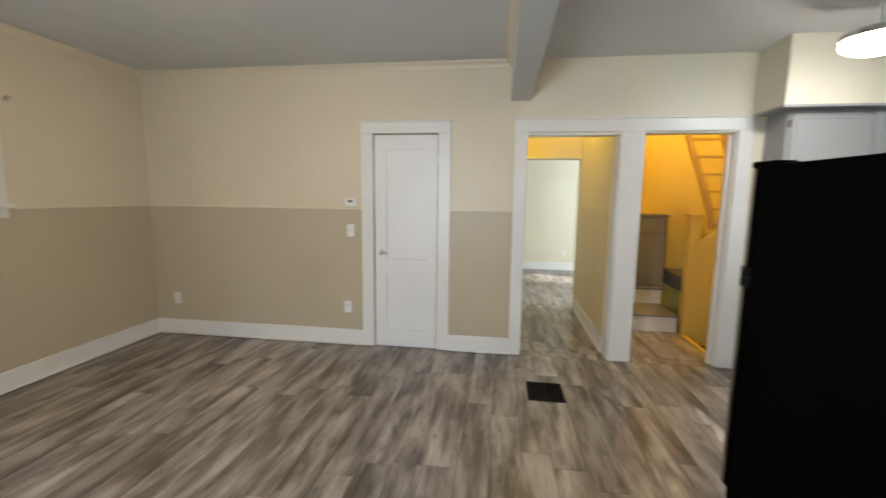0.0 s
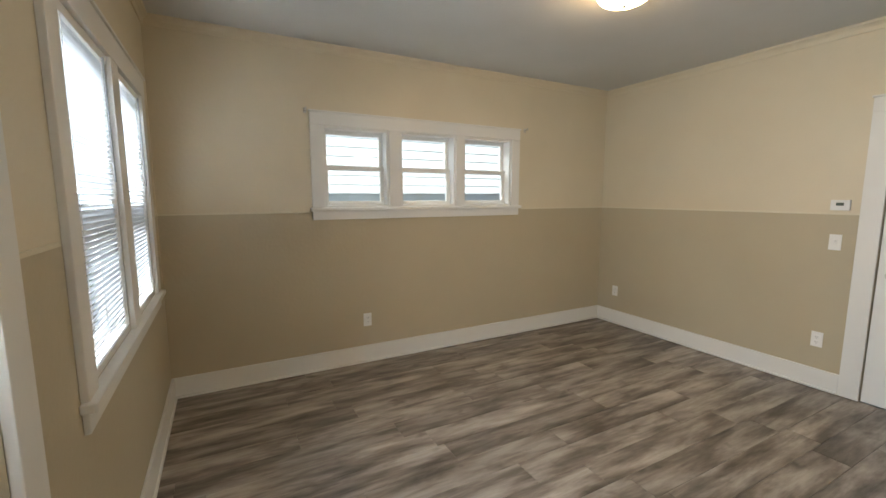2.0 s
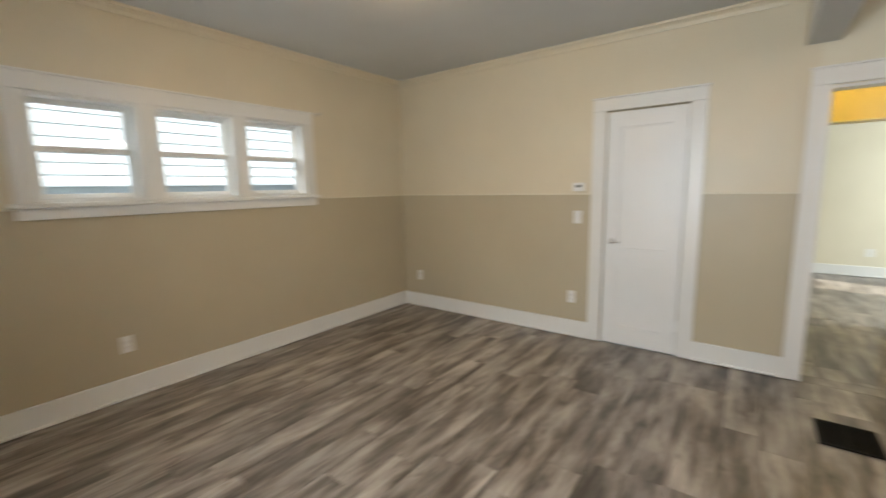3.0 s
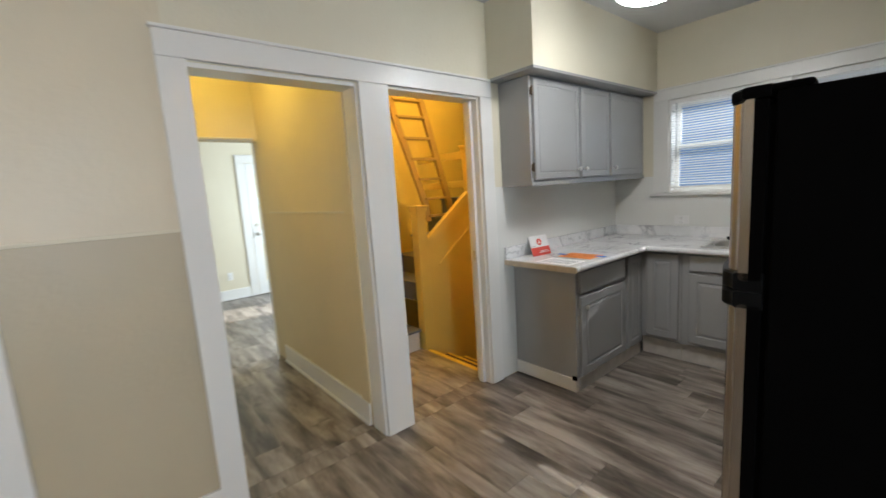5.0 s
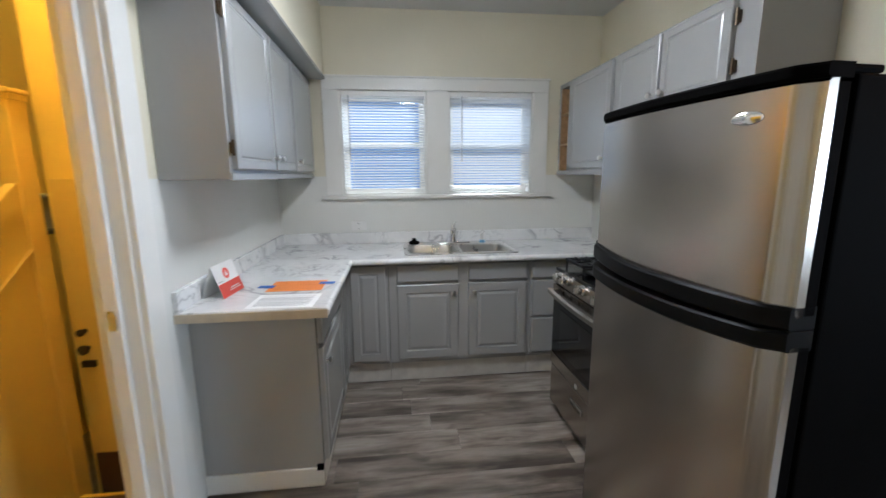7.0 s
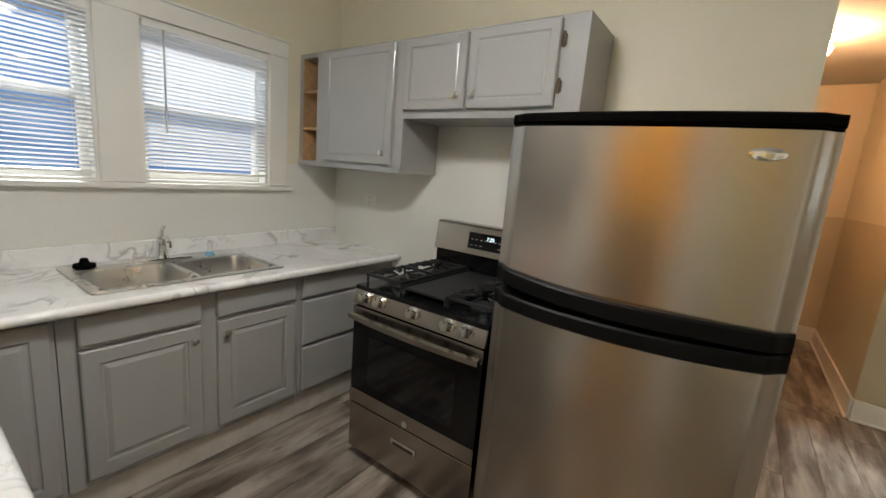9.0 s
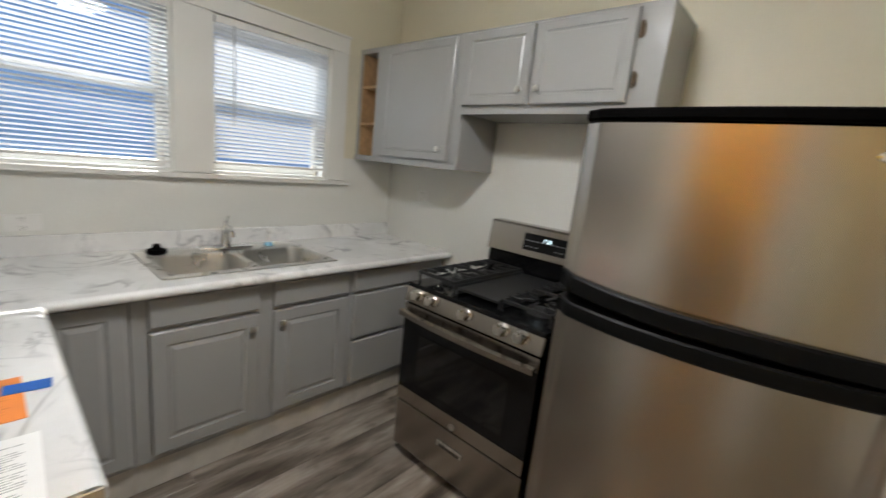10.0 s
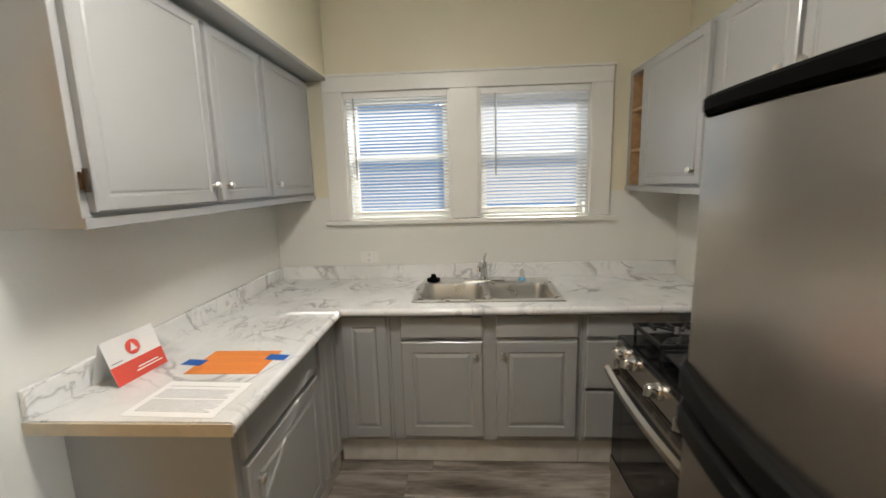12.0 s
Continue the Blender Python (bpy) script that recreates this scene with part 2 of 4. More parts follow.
def rod(bm, a, b, r0, r1=None, seg=14):
    a, b = Vector(a), Vector(b)
    q = (b - a).to_track_quat("Z", "Y").to_matrix().to_4x4()
    bmesh.ops.create_cone(bm, cap_ends=True, segments=seg, radius1=r0, radius2=r0 if r1 is None else r1, depth=(b - a).length, matrix=Matrix.Translation((a + b) / 2) @ q)


def spin_profile(bm, prof, m=None, seg=32):
    """A turned shape: (radius, height) pairs round the z axis."""
    rings = []
    for r, z in prof:
        rings.append([bm.verts.new((r * math.cos(2 * math.pi * k / seg), r * math.sin(2 * math.pi * k / seg), z)) for k in range(seg)])
    for a, b in zip(rings, rings[1:]):
        for k in range(seg):
            bm.faces.new((a[k], a[(k + 1) % seg], b[(k + 1) % seg], b[k]))
    bm.faces.new(list(reversed(rings[0])))
    bm.faces.new(rings[-1])
    if m is not None:
        bmesh.ops.transform(bm, matrix=m, verts=[v for r in rings for v in r])


def pipe(bm, pts, r, seg=12):
    for a, b in zip(pts, pts[1:]):
        rod(bm, a, b, r, seg=seg)
    for p in pts[1:-1]:
        bmesh.ops.create_uvsphere(bm, u_segments=seg, v_segments=8, radius=r, matrix=Matrix.Translation(p))


def solid(name, bm, material, parent=None, smooth=False, m=None):
    bmesh.ops.recalc_face_normals(bm, faces=bm.faces)
    me = bpy.data.meshes.new(name)
    bm.to_mesh(me)
    bm.free()
    me.materials.append(material)
    if smooth:
        for p in me.polygons:
            p.use_smooth = True
        me.set_sharp_from_angle(angle=radians(35))
    ob = new(name, me)
    ob.parent = parent
    if m is not None:
        ob.matrix_basis = m
    return ob


def block(name, material, *boxes, parent=None, bev=0.0, m=None):
    bm = bmesh.new()
    for b in boxes:
        cuboid(bm, *b, bev=bev)
    return solid(name, bm, material, parent, m=m)


def base(name, x, y, z=0.0, rz=0.0):
    ob = new(name)
    ob.matrix_basis = pose(x, y, z, 0, 0, rz)
    ob.empty_display_size = 0.1
    return ob


def structure(ob, label, category):
    return tagged(ob, label, category, kind="structure")


def wall(name, material, axis, p0, p1, a0, a1, z0, z1, holes=()):
    """A wall across `axis` between p0 and p1, running from a0 to a1, with holes (a0, a1, z0, z1)."""
    cuts_a = sorted({a0, a1, *(h[0] for h in holes), *(h[1] for h in holes)})
    cuts_z = sorted({z0, z1, *(h[2] for h in holes), *(h[3] for h in holes)})
    bm = bmesh.new()
    for u, v in zip(cuts_a, cuts_a[1:]):
        for s, t in zip(cuts_z, cuts_z[1:]):
            if any(h[0] < (u + v) / 2 < h[1] and h[2] < (s + t) / 2 < h[3] for h in holes):
                continue
            cuboid(bm, *((p0, p1, u, v, s, t) if axis == "x" else (u, v, p0, p1, s, t)))
    bmesh.ops.remove_doubles(bm, verts=bm.verts, dist=1e-5)
    seen = {}
    for f in bm.faces:
        seen.setdefault(tuple(round(c, 3) for c in f.calc_center_median()), []).append(f)
    bmesh.ops.delete(bm, geom=[f for fs in seen.values() if len(fs) > 1 for f in fs], context="FACES_ONLY")
    return structure(solid(name, bm, material), "painted plaster wall", "wall")


# ---- shell: dining room, kitchen, hall, stairwell, far room ----
WX, EX, SY, NY, KS, CZ = -2.924, 4.419, 0.044, 4.43, 1.88, 2.66
W_HOLES = [(1.19, 1.75, 1.385, 2.04), (1.86, 2.42, 1.385, 2.04), (2.51, 3.07, 1.385, 2.04)]
S_HOLES = [(-2.5, -1.86, 0.88, 2.06), (-1.72, -1.06, 0.88, 2.06)]
E_HOLES = [(2.43, 3.11, 1.29, 2.08), (3.28, 3.94, 1.29, 2.08)]
wall("wall_west", M_TWO, "x", WX - 0.16, WX, SY, NY, 0, CZ, W_HOLES)
wall("wall_south", M_TWO, "y", SY - 0.16, SY, WX - 0.16, 1.1, 0, CZ, [*S_HOLES, (-0.5, 0.36, 0, 2.04)])
wall("wall_north_dining", M_TWO, "y", NY, NY + 0.14, WX - 0.16, 0.8, 0, CZ, [(-0.54, 0.075, 0, 2.045)])
wall("wall_north_kitchen", M_KIT, "y", NY, NY + 0.14, 0.8, EX + 0.16, 0, CZ, [(0.87, 1.655, 0, 2.04), (1.845, 2.57, 0, 2.05)])
wall("wall_east", M_KIT, "x", EX, EX + 0.16, KS - 0.14, NY, 0, CZ, E_HOLES)
wall("wall_south_kitchen", M_KITS, "y", KS - 0.14, KS, 1.8, EX, 0, CZ)
wall("wall_passage_east", M_TWO, "x", 1.8, 1.94, -1.9, KS - 0.14, 0, CZ)
wall("wall_passage_west", M_TWO, "x", 0.96, 1.1, -1.9, SY - 0.16, 0, CZ)
wall("wall_passage_end", M_TWO, "y", -2.04, -1.9, 0.96, 1.94, 0, CZ)
wall("wall_closet_side", M_CREAM, "x", -0.75, -0.65, NY + 0.14, 5.3, 0, CZ)
wall("wall_closet_back", M_CREAM, "y", 5.3, 5.4, -0.75, 0.72, 0, CZ)
wall("wall_hall_west", M_HALL, "x", 0.62, 0.72, NY + 0.14, 6.21, 0, CZ)
wall("wall_hall_partition", M_HALL, "x", 1.655, 1.78, NY + 0.14, 6.21, 0, CZ)
wall("wall_hall_header", M_HALL, "y", 6.21, 6.33, 0.62, 1.78, 0, CZ, [(0.72, 1.655, 0, 1.965)])
wall("wall_stairwell_north", M_YELLOW, "y", 6.21, 6.33, 1.78, 5.3, -2.4, 3.6)
wall("wall_stairwell_east", M_YELLOW, "x", 5.2, 5.3, NY + 0.14, 6.21, -2.4, 3.6)
wall("wall_stairwell_west", M_YELLOW, "x", 1.785, 1.8, NY + 0.14, 6.21, 0, 3.6)
wall("wall_stairwell_south", M_YELLOW, "y", NY + 0.145, NY + 0.16, 2.7, 5.2, -2.4, 3.6)
wall("wall_stairwell_lintel", M_YELLOW, "y", NY + 0.145, NY + 0.16, 1.8, 2.7, 2.06, 3.6)
wall("wall_stairwell_side", M_YELLOW, "x", 3.5, 3.56, NY + 0.16, 5.36, -1.2, 3.6)
wall("wall_far_north", M_CREAM, "y", 9.2, 9.34, -3.0, 4.5, 0, CZ)
wall("wall_far_west", M_CREAM, "x", -3.1, -3.0, 6.33, 9.2, 0, CZ)
wall("wall_far_east", M_CREAM, "x", 4.4, 4.5, 6.33, 9.2, 0, CZ, [(7.25, 7.95, 0.95, 2.05)])
wall("wall_far_south", M_CREAM, "y", 6.33, 6.43, -3.0, 0.62, 0, CZ)
wall("wall_far_stair_side", M_CREAM, "y", 6.335, 6.35, 1.655, 4.4, 0, CZ)
structure(block("ceiling", M_CEIL, (WX - 0.16, EX + 0.16, -2.04, NY + 0.14, CZ, CZ + 0.1)), "greyish white textured ceiling", "ceiling")
structure(block("ceiling_hall", M_CEIL, (0.62, 1.78, NY + 0.14, 6.33, CZ, CZ + 0.1)), "white hall ceiling", "ceiling")
structure(block("ceiling_far_room", M_CEIL, (-3.1, 4.5, 6.33, 9.34, CZ + 0.004, CZ + 0.1)), "white far room ceiling", "ceiling")
structure(block("ceiling_stairwell", M_YELLOW, (1.78, 5.3, NY + 0.14, 6.33, 3.6, 3.7)), "golden stairwell ceiling", "ceiling")
structure(block("ceiling_beam", M_CEIL, (0.715, 0.885, SY, NY, 2.315, CZ), bev=0.004), "dropped painted beam between rooms", "beam")


# ---- trim ----
def trim_run(name, material, *boxes, label="white painted trim", category="trim", bev=0.004):
    return structure(block(name, material, *boxes, bev=bev), label, category)


def baseboard(name, *runs):
    """Runs of (axis, face, direction, a0, a1): a board with a small shoe along the floor."""
    bm = bmesh.new()
    for axis, p, d, a0, a1 in runs:
        for t, z0, z1 in ((0.018, 0.005, 0.158), (0.03, 0.005, 0.022)):
            q = (min(p, p + d * t), max(p, p + d * t))
            cuboid(bm, *((*q, a0, a1, z0, z1) if axis == "x" else (a0, a1, *q, z0, z1)), bev=0.005)
    return structure(solid(name, bm, M_TRIM), "tall white painted baseboard", "baseboard")


baseboard("baseboard_dining", ("x", WX, 1, SY, NY), ("y", NY, -1, WX, -0.655), ("y", NY, -1, 0.19, 0.765), ("y", SY, 1, WX, -0.62), ("y", SY, 1, 0.48, 1.1), ("x", 1.1, 1, -1.9, SY), ("y", -1.9, 1, 1.1, 1.8), ("x", 1.8, -1, -1.9, KS))
baseboard("baseboard_hall", ("x", 1.655, -1, 4.6, 6.1), ("x", 0.72, 1, NY + 0.14, 6.2))
baseboard("baseboard_far_room", ("y", 9.2, -1, -3.0, 2.19), ("x", 4.4, -1, 6.36, 9.2), ("y", 6.35, 1, 1.7, 4.4))


def rail_bead(name, *runs):
    bm = bmesh.new()
    for axis, p, d, a0, a1 in runs:
        q = (min(p, p + d * 0.006), max(p, p + d * 0.006))
        cuboid(bm, *((*q, a0, a1, 1.343, 1.357) if axis == "x" else (a0, a1, *q, 1.343, 1.357)), bev=0.002)
    return structure(solid(name, bm, M_CREAM), "thin cream dado bead", "trim")


rail_bead("trim_dado", ("x", WX, 1, SY, 1.075), ("x", WX, 1, 3.215, NY), ("y", NY, -1, WX, -0.655), ("y", NY, -1, 0.19, 0.76), ("y", SY, 1, WX, -2.64), ("y", SY, 1, -0.93, -0.62), ("x", 1.655, -1, 4.6, 6.1))


def crown(name, x0, x1, y0, y1):
    """A crown moulding round a ceiling: a stepped cove swept along four walls."""
    prof = [(0.7 * a, 0.75 * b) for a, b in [(0.0, 0.085), (0.012, 0.085), (0.018, 0.07), (0.024, 0.05), (0.045, 0.03), (0.06, 0.022), (0.066, 0.008), (0.066, 0.0), (0.0, 0.0)]]
    bm = bmesh.new()
    rings = []
    for sx, sy, cx, cy in ((1, 1, x0, y0), (-1, 1, x1, y0), (-1, -1, x1, y1), (1, -1, x0, y1)):
        rings.append([bm.verts.new((cx + sx * d, cy + sy * d, CZ - 0.001 - z)) for d, z in prof])
    for k in range(4):
        a, b = rings[k], rings[(k + 1) % 4]
        for i in range(len(prof)):
            j = (i + 1) % len(prof)
            bm.faces.new((a[i], a[j], b[j], b[i]))
    return structure(solid(name, bm, M_TWO), "painted crown moulding", "trim")


crown("trim_crown", WX, 0.715, SY, NY)


def casing_set(name, axis, face, d, a0, a1, z0, z1, w=0.11, head=0.115, floor=False, mull=(), sill=True):
    """Flat boards round an opening on a wall face; d is the way into the room."""
    t = 0.022
    bm = bmesh.new()

    def put(u, v, s, e, th, bev=0.004):
        q = (min(face, face + d * th), max(face, face + d * th))
        cuboid(bm, *((*q, u, v, s, e) if axis == "x" else (u, v, *q, s, e)), bev=bev)

    low = 0.006 if floor else z0
    put(a0 - w, a0, low, z1, t)
    put(a1, a1 + w, low, z1, t)
    put(a0 - w, a1 + w, z1, z1 + head, t + 0.002)
    put(a0 - w - 0.008, a1 + w + 0.008, z1 + head, z1 + head + 0.014, t + 0.012)
    for u, v in mull:
        put(u, v, low, z1, t)
    if sill:
        put(a0 - w - 0.02, a1 + w + 0.02, z0 - 0.03, z0, 0.045, 0.006)
        put(a0 - w, a1 + w, z0 - 0.1, z0 - 0.03, 0.018)
    return structure(solid(name, bm, M_TRIM), "white painted board casing", "trim")


casing_set("trim_window_west", "x", WX, 1, 1.19, 3.07, 1.385, 2.04, 0.1, 0.1, mull=((1.75, 1.86), (2.42, 2.51)))
casing_set("trim_window_south", "y", SY, 1, -2.5, -1.06, 0.88, 2.06, 0.11, 0.11, mull=((-1.86, -1.72),))
casing_set("trim_window_east", "x", EX, -1, 2.43, 3.94, 1.295, 2.08, 0.125, 0.09, mull=((3.11, 3.28),), sill=False)
trim_run("trim_sill_east", M_TRIM, (EX - 0.04, EX, 2.27, 4.09, 1.265, 1.292), label="white painted window stool")
casing_set("trim_door_closet", "y", NY, -1, -0.54, 0.075, 0, 2.045, 0.115, 0.1, floor=True, sill=False)
casing_set("trim_openings", "y", NY, -1, 0.87, 2.57, 0, 2.045, 0.11, 0.105, floor=True, mull=((1.657, 1.843),), sill=False)
casing_set("trim_door_front", "y", SY, 1, -0.5, 0.36, 0, 2.04, 0.115, 0.1, floor=True, sill=False)
casing_set("trim_door_far", "y", 9.2, -1, 2.32, 3.15, 0, 2.04, 0.12, 0.11, floor=True, sill=False)
casing_set("trim_hall_header", "y", 6.21, -1, 0.725, 1.6, 0, 1.963, 0.005, 0.01, floor=True, sill=False)
# linings of the two cased openings
trim_run("trim_opening_linings", M_TRIM, (0.852, 0.872, NY + 0.002, NY + 0.14, 0.006, 2.04), (1.643, 1.665, NY + 0.002, NY + 0.138, 0.006, 2.04), (0.872, 1.643, NY + 0.002, NY + 0.138, 2.02, 2.042),
         (1.835, 1.858, NY + 0.002, NY + 0.139, 0.006, 2.05), (2.558, 2.585, NY + 0.002, NY + 0.139, 0.006, 2.05), (1.858, 2.558, NY + 0.002, NY + 0.138, 2.03, 2.053), (2.535, 2.558, NY + 0.05, NY + 0.1, 0.006, 2.03))
trim_run("trim_hall_board", M_HALL, (1.636, 1.655, NY + 0.142, NY + 0.25, 0.16, 2.3), label="cream board at the partition end")
trim_run("trim_post", M_TRIM, (1.665, 1.835, NY + 0.02, NY + 0.139, 0.006, 2.02), bev=0.0)
# strike plate and small hardware on the jamb
sp = block("strike_plate", M_NICKEL, (2.53, 2.536, NY + 0.06, NY + 0.085, 0.93, 1.0), bev=0.001)
tagged(sp, "worn nickel strike plate on the white jamb", "door hardware")


# ---- windows ----
def sash_window(name, axis, face, d, a0, a1, z0, z1, inset=0.07):
    """Double-hung window in a wall hole: jamb liner, two sashes, panes."""
    root = base(name, *((face - d * inset, (a0 + a1) / 2, z0) if axis == "x" else ((a0 + a1) / 2, face - d * inset, z0)), rz={("x", 1): -90, ("x", -1): 90, ("y", 1): 0, ("y", -1): 180}[axis, d])
    w, h = a1 - a0, z1 - z0
    mid = h * 0.5
    block("jamb", M_TRIM, (-w / 2, -w / 2 + 0.018, -0.08, inset, 0, h), (w / 2 - 0.018, w / 2, -0.08, inset, 0, h), (-w / 2 + 0.018, w / 2 - 0.018, -0.08, inset, h - 0.018, h), (-w / 2 + 0.018, w / 2 - 0.018, -0.08, inset, 0, 0.018), parent=root)
    for nm, y0, s, e in (("lower_sash", 0.0, 0.018, mid + 0.02), ("upper_sash", -0.035, mid - 0.018, h - 0.018)):
        f, l, r = 0.034, -w / 2 + 0.018, w / 2 - 0.018
        block(nm, M_TRIM, (l, l + f, y0 - 0.03, y0, s, e), (r - f, r, y0 - 0.03, y0, s, e), (l + f, r - f, y0 - 0.03, y0, s, s + f), (l + f, r - f, y0 - 0.03, y0, e - f, e), parent=root, bev=0.003)
        g = block("pane", M_GLASS, (l + f, r - f, y0 - 0.018, y0 - 0.014, s + f, e - f), parent=root)
        g.visible_shadow = False
    return structure(root, "white double-hung sash window", "window")


for i, (a, b, s, e) in enumerate(W_HOLES):
    sash_window("window_%d" % (i + 1), "x", WX, 1, a, b, s, e)
for i, (a, b, s, e) in enumerate(S_HOLES):
    sash_window("window_%d" % (i + 4), "y", SY, 1, a, b, s, e)
for i, (a, b, s, e) in enumerate(E_HOLES):
    sash_window("window_%d" % (i + 6), "x", EX, -1, a, b, s, e)


def blind(axis, face, d, a0, a1, top, bottom, tilt, pitch, group, wand=None, low_tilt=None):
    """Mini blind: head rail, tilted slats, bottom rail, ladder cords, wand."""
    root = base("window_blind", *((face, (a0 + a1) / 2, top) if axis == "x" else ((a0 + a1) / 2, face, top)), rz={("x", 1): -90, ("x", -1): 90, ("y", 1): 0, ("y", -1): 180}[axis, d])
    w = a1 - a0 - 0.012
    block("head_rail", M_PLASTIC, (-w / 2, w / 2, -0.014, 0.022, -0.034, 0), parent=root, bev=0.003)
    drop = top - bottom
    bm = bmesh.new()
    vs = []
    for y, z in ((-0.0125, 0.0), (-0.006, 0.0018), (0.0, 0.0024), (0.006, 0.0018), (0.0125, 0.0)):
        vs.append((bm.verts.new((-w / 2, y, z)), bm.verts.new((w / 2, y, z)), bm.verts.new((-w / 2, y, z + 0.0006)), bm.verts.new((w / 2, y, z + 0.0006))))
    for a, b in zip(vs, vs[1:]):
        bm.faces.new((a[0], a[1], b[1], b[0]))
        bm.faces.new((a[2], b[2], b[3], a[3]))
        bm.faces.new((a[0], b[0], b[2], a[2]))
        bm.faces.new((a[1], a[3], b[3], b[1]))
    first = solid("slat", bm, M_SLAT, root, m=pose(0, 0.004, -0.05, tilt))
    z = -0.05 - pitch
    while z > -drop + 0.02:
        ob = new("slat", first.data)
        ob.parent, ob.matrix_basis = root, pose(0, 0.004, z, (low_tilt if low_tilt and -z > drop * 0.55 else tilt) + random.uniform(-3, 3), random.uniform(-0.12, 0.12))
        z -= pitch
    block("bottom_rail", M_PLASTIC, (-w / 2, w / 2, -0.012, 0.016, -drop, -drop + 0.014), parent=root, bev=0.004)
    for x in (-w * 0.38, w * 0.38):
        bm = bmesh.new()
        rod(bm, (x, 0.018, -drop + 0.01), (x, 0.018, -0.03), 0.0012, seg=6)
        solid("ladder_cord", bm, M_PLASTIC, root)
    if wand is not None:
        bm = bmesh.new()
        rod(bm, (wand, 0.032, -0.52), (wand, 0.028, -0.03), 0.0045, seg=8)
        solid("tilt_wand", bm, simple("grey_wand", (0.45, 0.46, 0.47), 0.25), root)
    return tagged(root, "white mini blind with thin slats hanging in a window", "window blind", group)


blind("x", EX - 0.004, -1, 3.29, 3.93, 2.07, 1.33, 16, 0.0205, "kitchen window blinds", 0.26)
blind("x", EX - 0.004, -1, 2.44, 3.10, 2.07, 1.345, 36, 0.0205, "kitchen window blinds", 0.235)
blind("y", SY - 0.014, 1, -1.715, -1.065, 2.055, 0.895, 38, 0.021, "dining window blinds", -0.22, 62)
blind("y", SY - 0.014, 1, -2.495, -1.865, 2.055, 0.895, 38, 0.021, "dining window blinds", -0.22, 62)

# curtain rod brackets by the west windows
for y in (1.06, 3.24):
    bm = bmesh.new()
    cuboid(bm, WX, WX + 0.006, y - 0.012, y + 0.012, 2.125, 2.165, bev=0.002)
    rod(bm, (WX, y, 2.145), (WX + 0.05, y, 2.15), 0.005)
    rod(bm, (WX + 0.05, y, 2.14), (WX + 0.05, y, 2.165), 0.006)
    tagged(solid("curtain_bracket", bm, M_NICKEL), "small metal curtain rod bracket on the wall", "bracket", "curtain brackets")


# ---- doors ----
def knob_set(parent, x, z, y, d, lever=False, material=None):
    bm = bmesh.new()
    rod(bm, (x, y, z), (x, y + d * 0.008, z), 0.027, seg=20)
    rod(bm, (x, y, z), (x, y + d * 0.045, z), 0.01)
    if lever:
        rod(bm, (x, y + d * 0.045, z), (x + 0.075, y + d * 0.045, z - 0.004), 0.009, 0.007)
    else:
        spin_profile(bm, [(0.012, 0.0), (0.026, 0.01), (0.03, 0.022), (0.022, 0.034), (0.004, 0.038)], Matrix.Translation((x, y + d * 0.035, z)) @ Matrix.Rotation(radians(-90 * d), 4, "X"), 20)
    return solid("handle", bm, material or M_NICKEL, parent, smooth=True)


def panel_door(name, x0, x1, face, d, h, panels, label, hinge_x=None, lite=None):
    """A frame-and-panel door leaf in a wall across y; d points into the room."""
    root = base(name, (x0 + x1) / 2, face, 0.008)
    w = x1 - x0
    q = lambda a, b: (min(a * d, b * d), max(a * d, b * d))
    boxes = []
    st = 0.105
    boxes += [(-w / 2, -w / 2 + st, *q(-0.035, 0.0), 0, h), (w / 2 - st, w / 2, *q(-0.035, 0.0), 0, h)]
    zs = [0.0] + [v for p in panels for v in p] + [h]
    for a, b in zip(zs[::2], zs[1::2]):
        boxes.append((-w / 2 + st, w / 2 - st, *q(-0.035, 0.0), a, b))
    block("leaf", M_DOOR, *boxes, parent=root)
    for a, b in panels:
        bm = bmesh.new()
        l, r = -w / 2 + st, w / 2 - st
        if lite and (a, b) == panels[-1]:
            g = block("pane", M_GLASS, (l, r, *q(-0.02, -0.016), a, b), parent=root)
            g.visible_shadow = False
            continue
        cuboid(bm, l, r, *q(-0.03, -0.015), a, b)
        for u in ((l, l + 0.012, a, b), (r - 0.012, r, a, b), (l + 0.012, r - 0.012, a, a + 0.012), (l + 0.012, r - 0.012, b - 0.012, b)):
            cuboid(bm, u[0], u[1], *q(-0.016, -0.005), u[2], u[3], bev=0.003)
        solid("panel", bm, M_DOOR, root)
    return root


DH = 2.025
cd = panel_door("door_1", -0.532, 0.067, NY + 0.004, -1, DH, [(0.155, 0.72), (0.86, 1.9)], "")
structure(cd, "white painted two-panel closet door, closed", "door")
knob_set(cd, -0.235, 0.93, -0.0, -1, lever=True)
for z in (0.25, 1.8):
    bm = bmesh.new()
    rod(bm, (0.303, -0.006, z - 0.045), (0.303, -0.006, z + 0.045), 0.007)
    solid("hinge", bm, M_DOOR, cd)
fd = panel_door("door_2", -0.49, 0.35, SY - 0.03, 1, DH, [(0.18, 0.85), (1.02, 1.85)], "", lite=True)
structure(fd, "white front door with a glazed upper panel, closed", "door")
knob_set(fd, 0.36, 0.95, 0.0, 1, material=M_DARK)
ed = panel_door("door_3", 2.33, 3.14, 9.19, -1, DH, [(0.2, 0.8), (1.0, 1.4), (1.5, 1.88)], "")
structure(ed, "white panelled entry door with deadbolt, closed", "door")
knob_set(ed, -0.33, 0.95, 0.0, -1, material=M_NICKEL)
bm = bmesh.new()
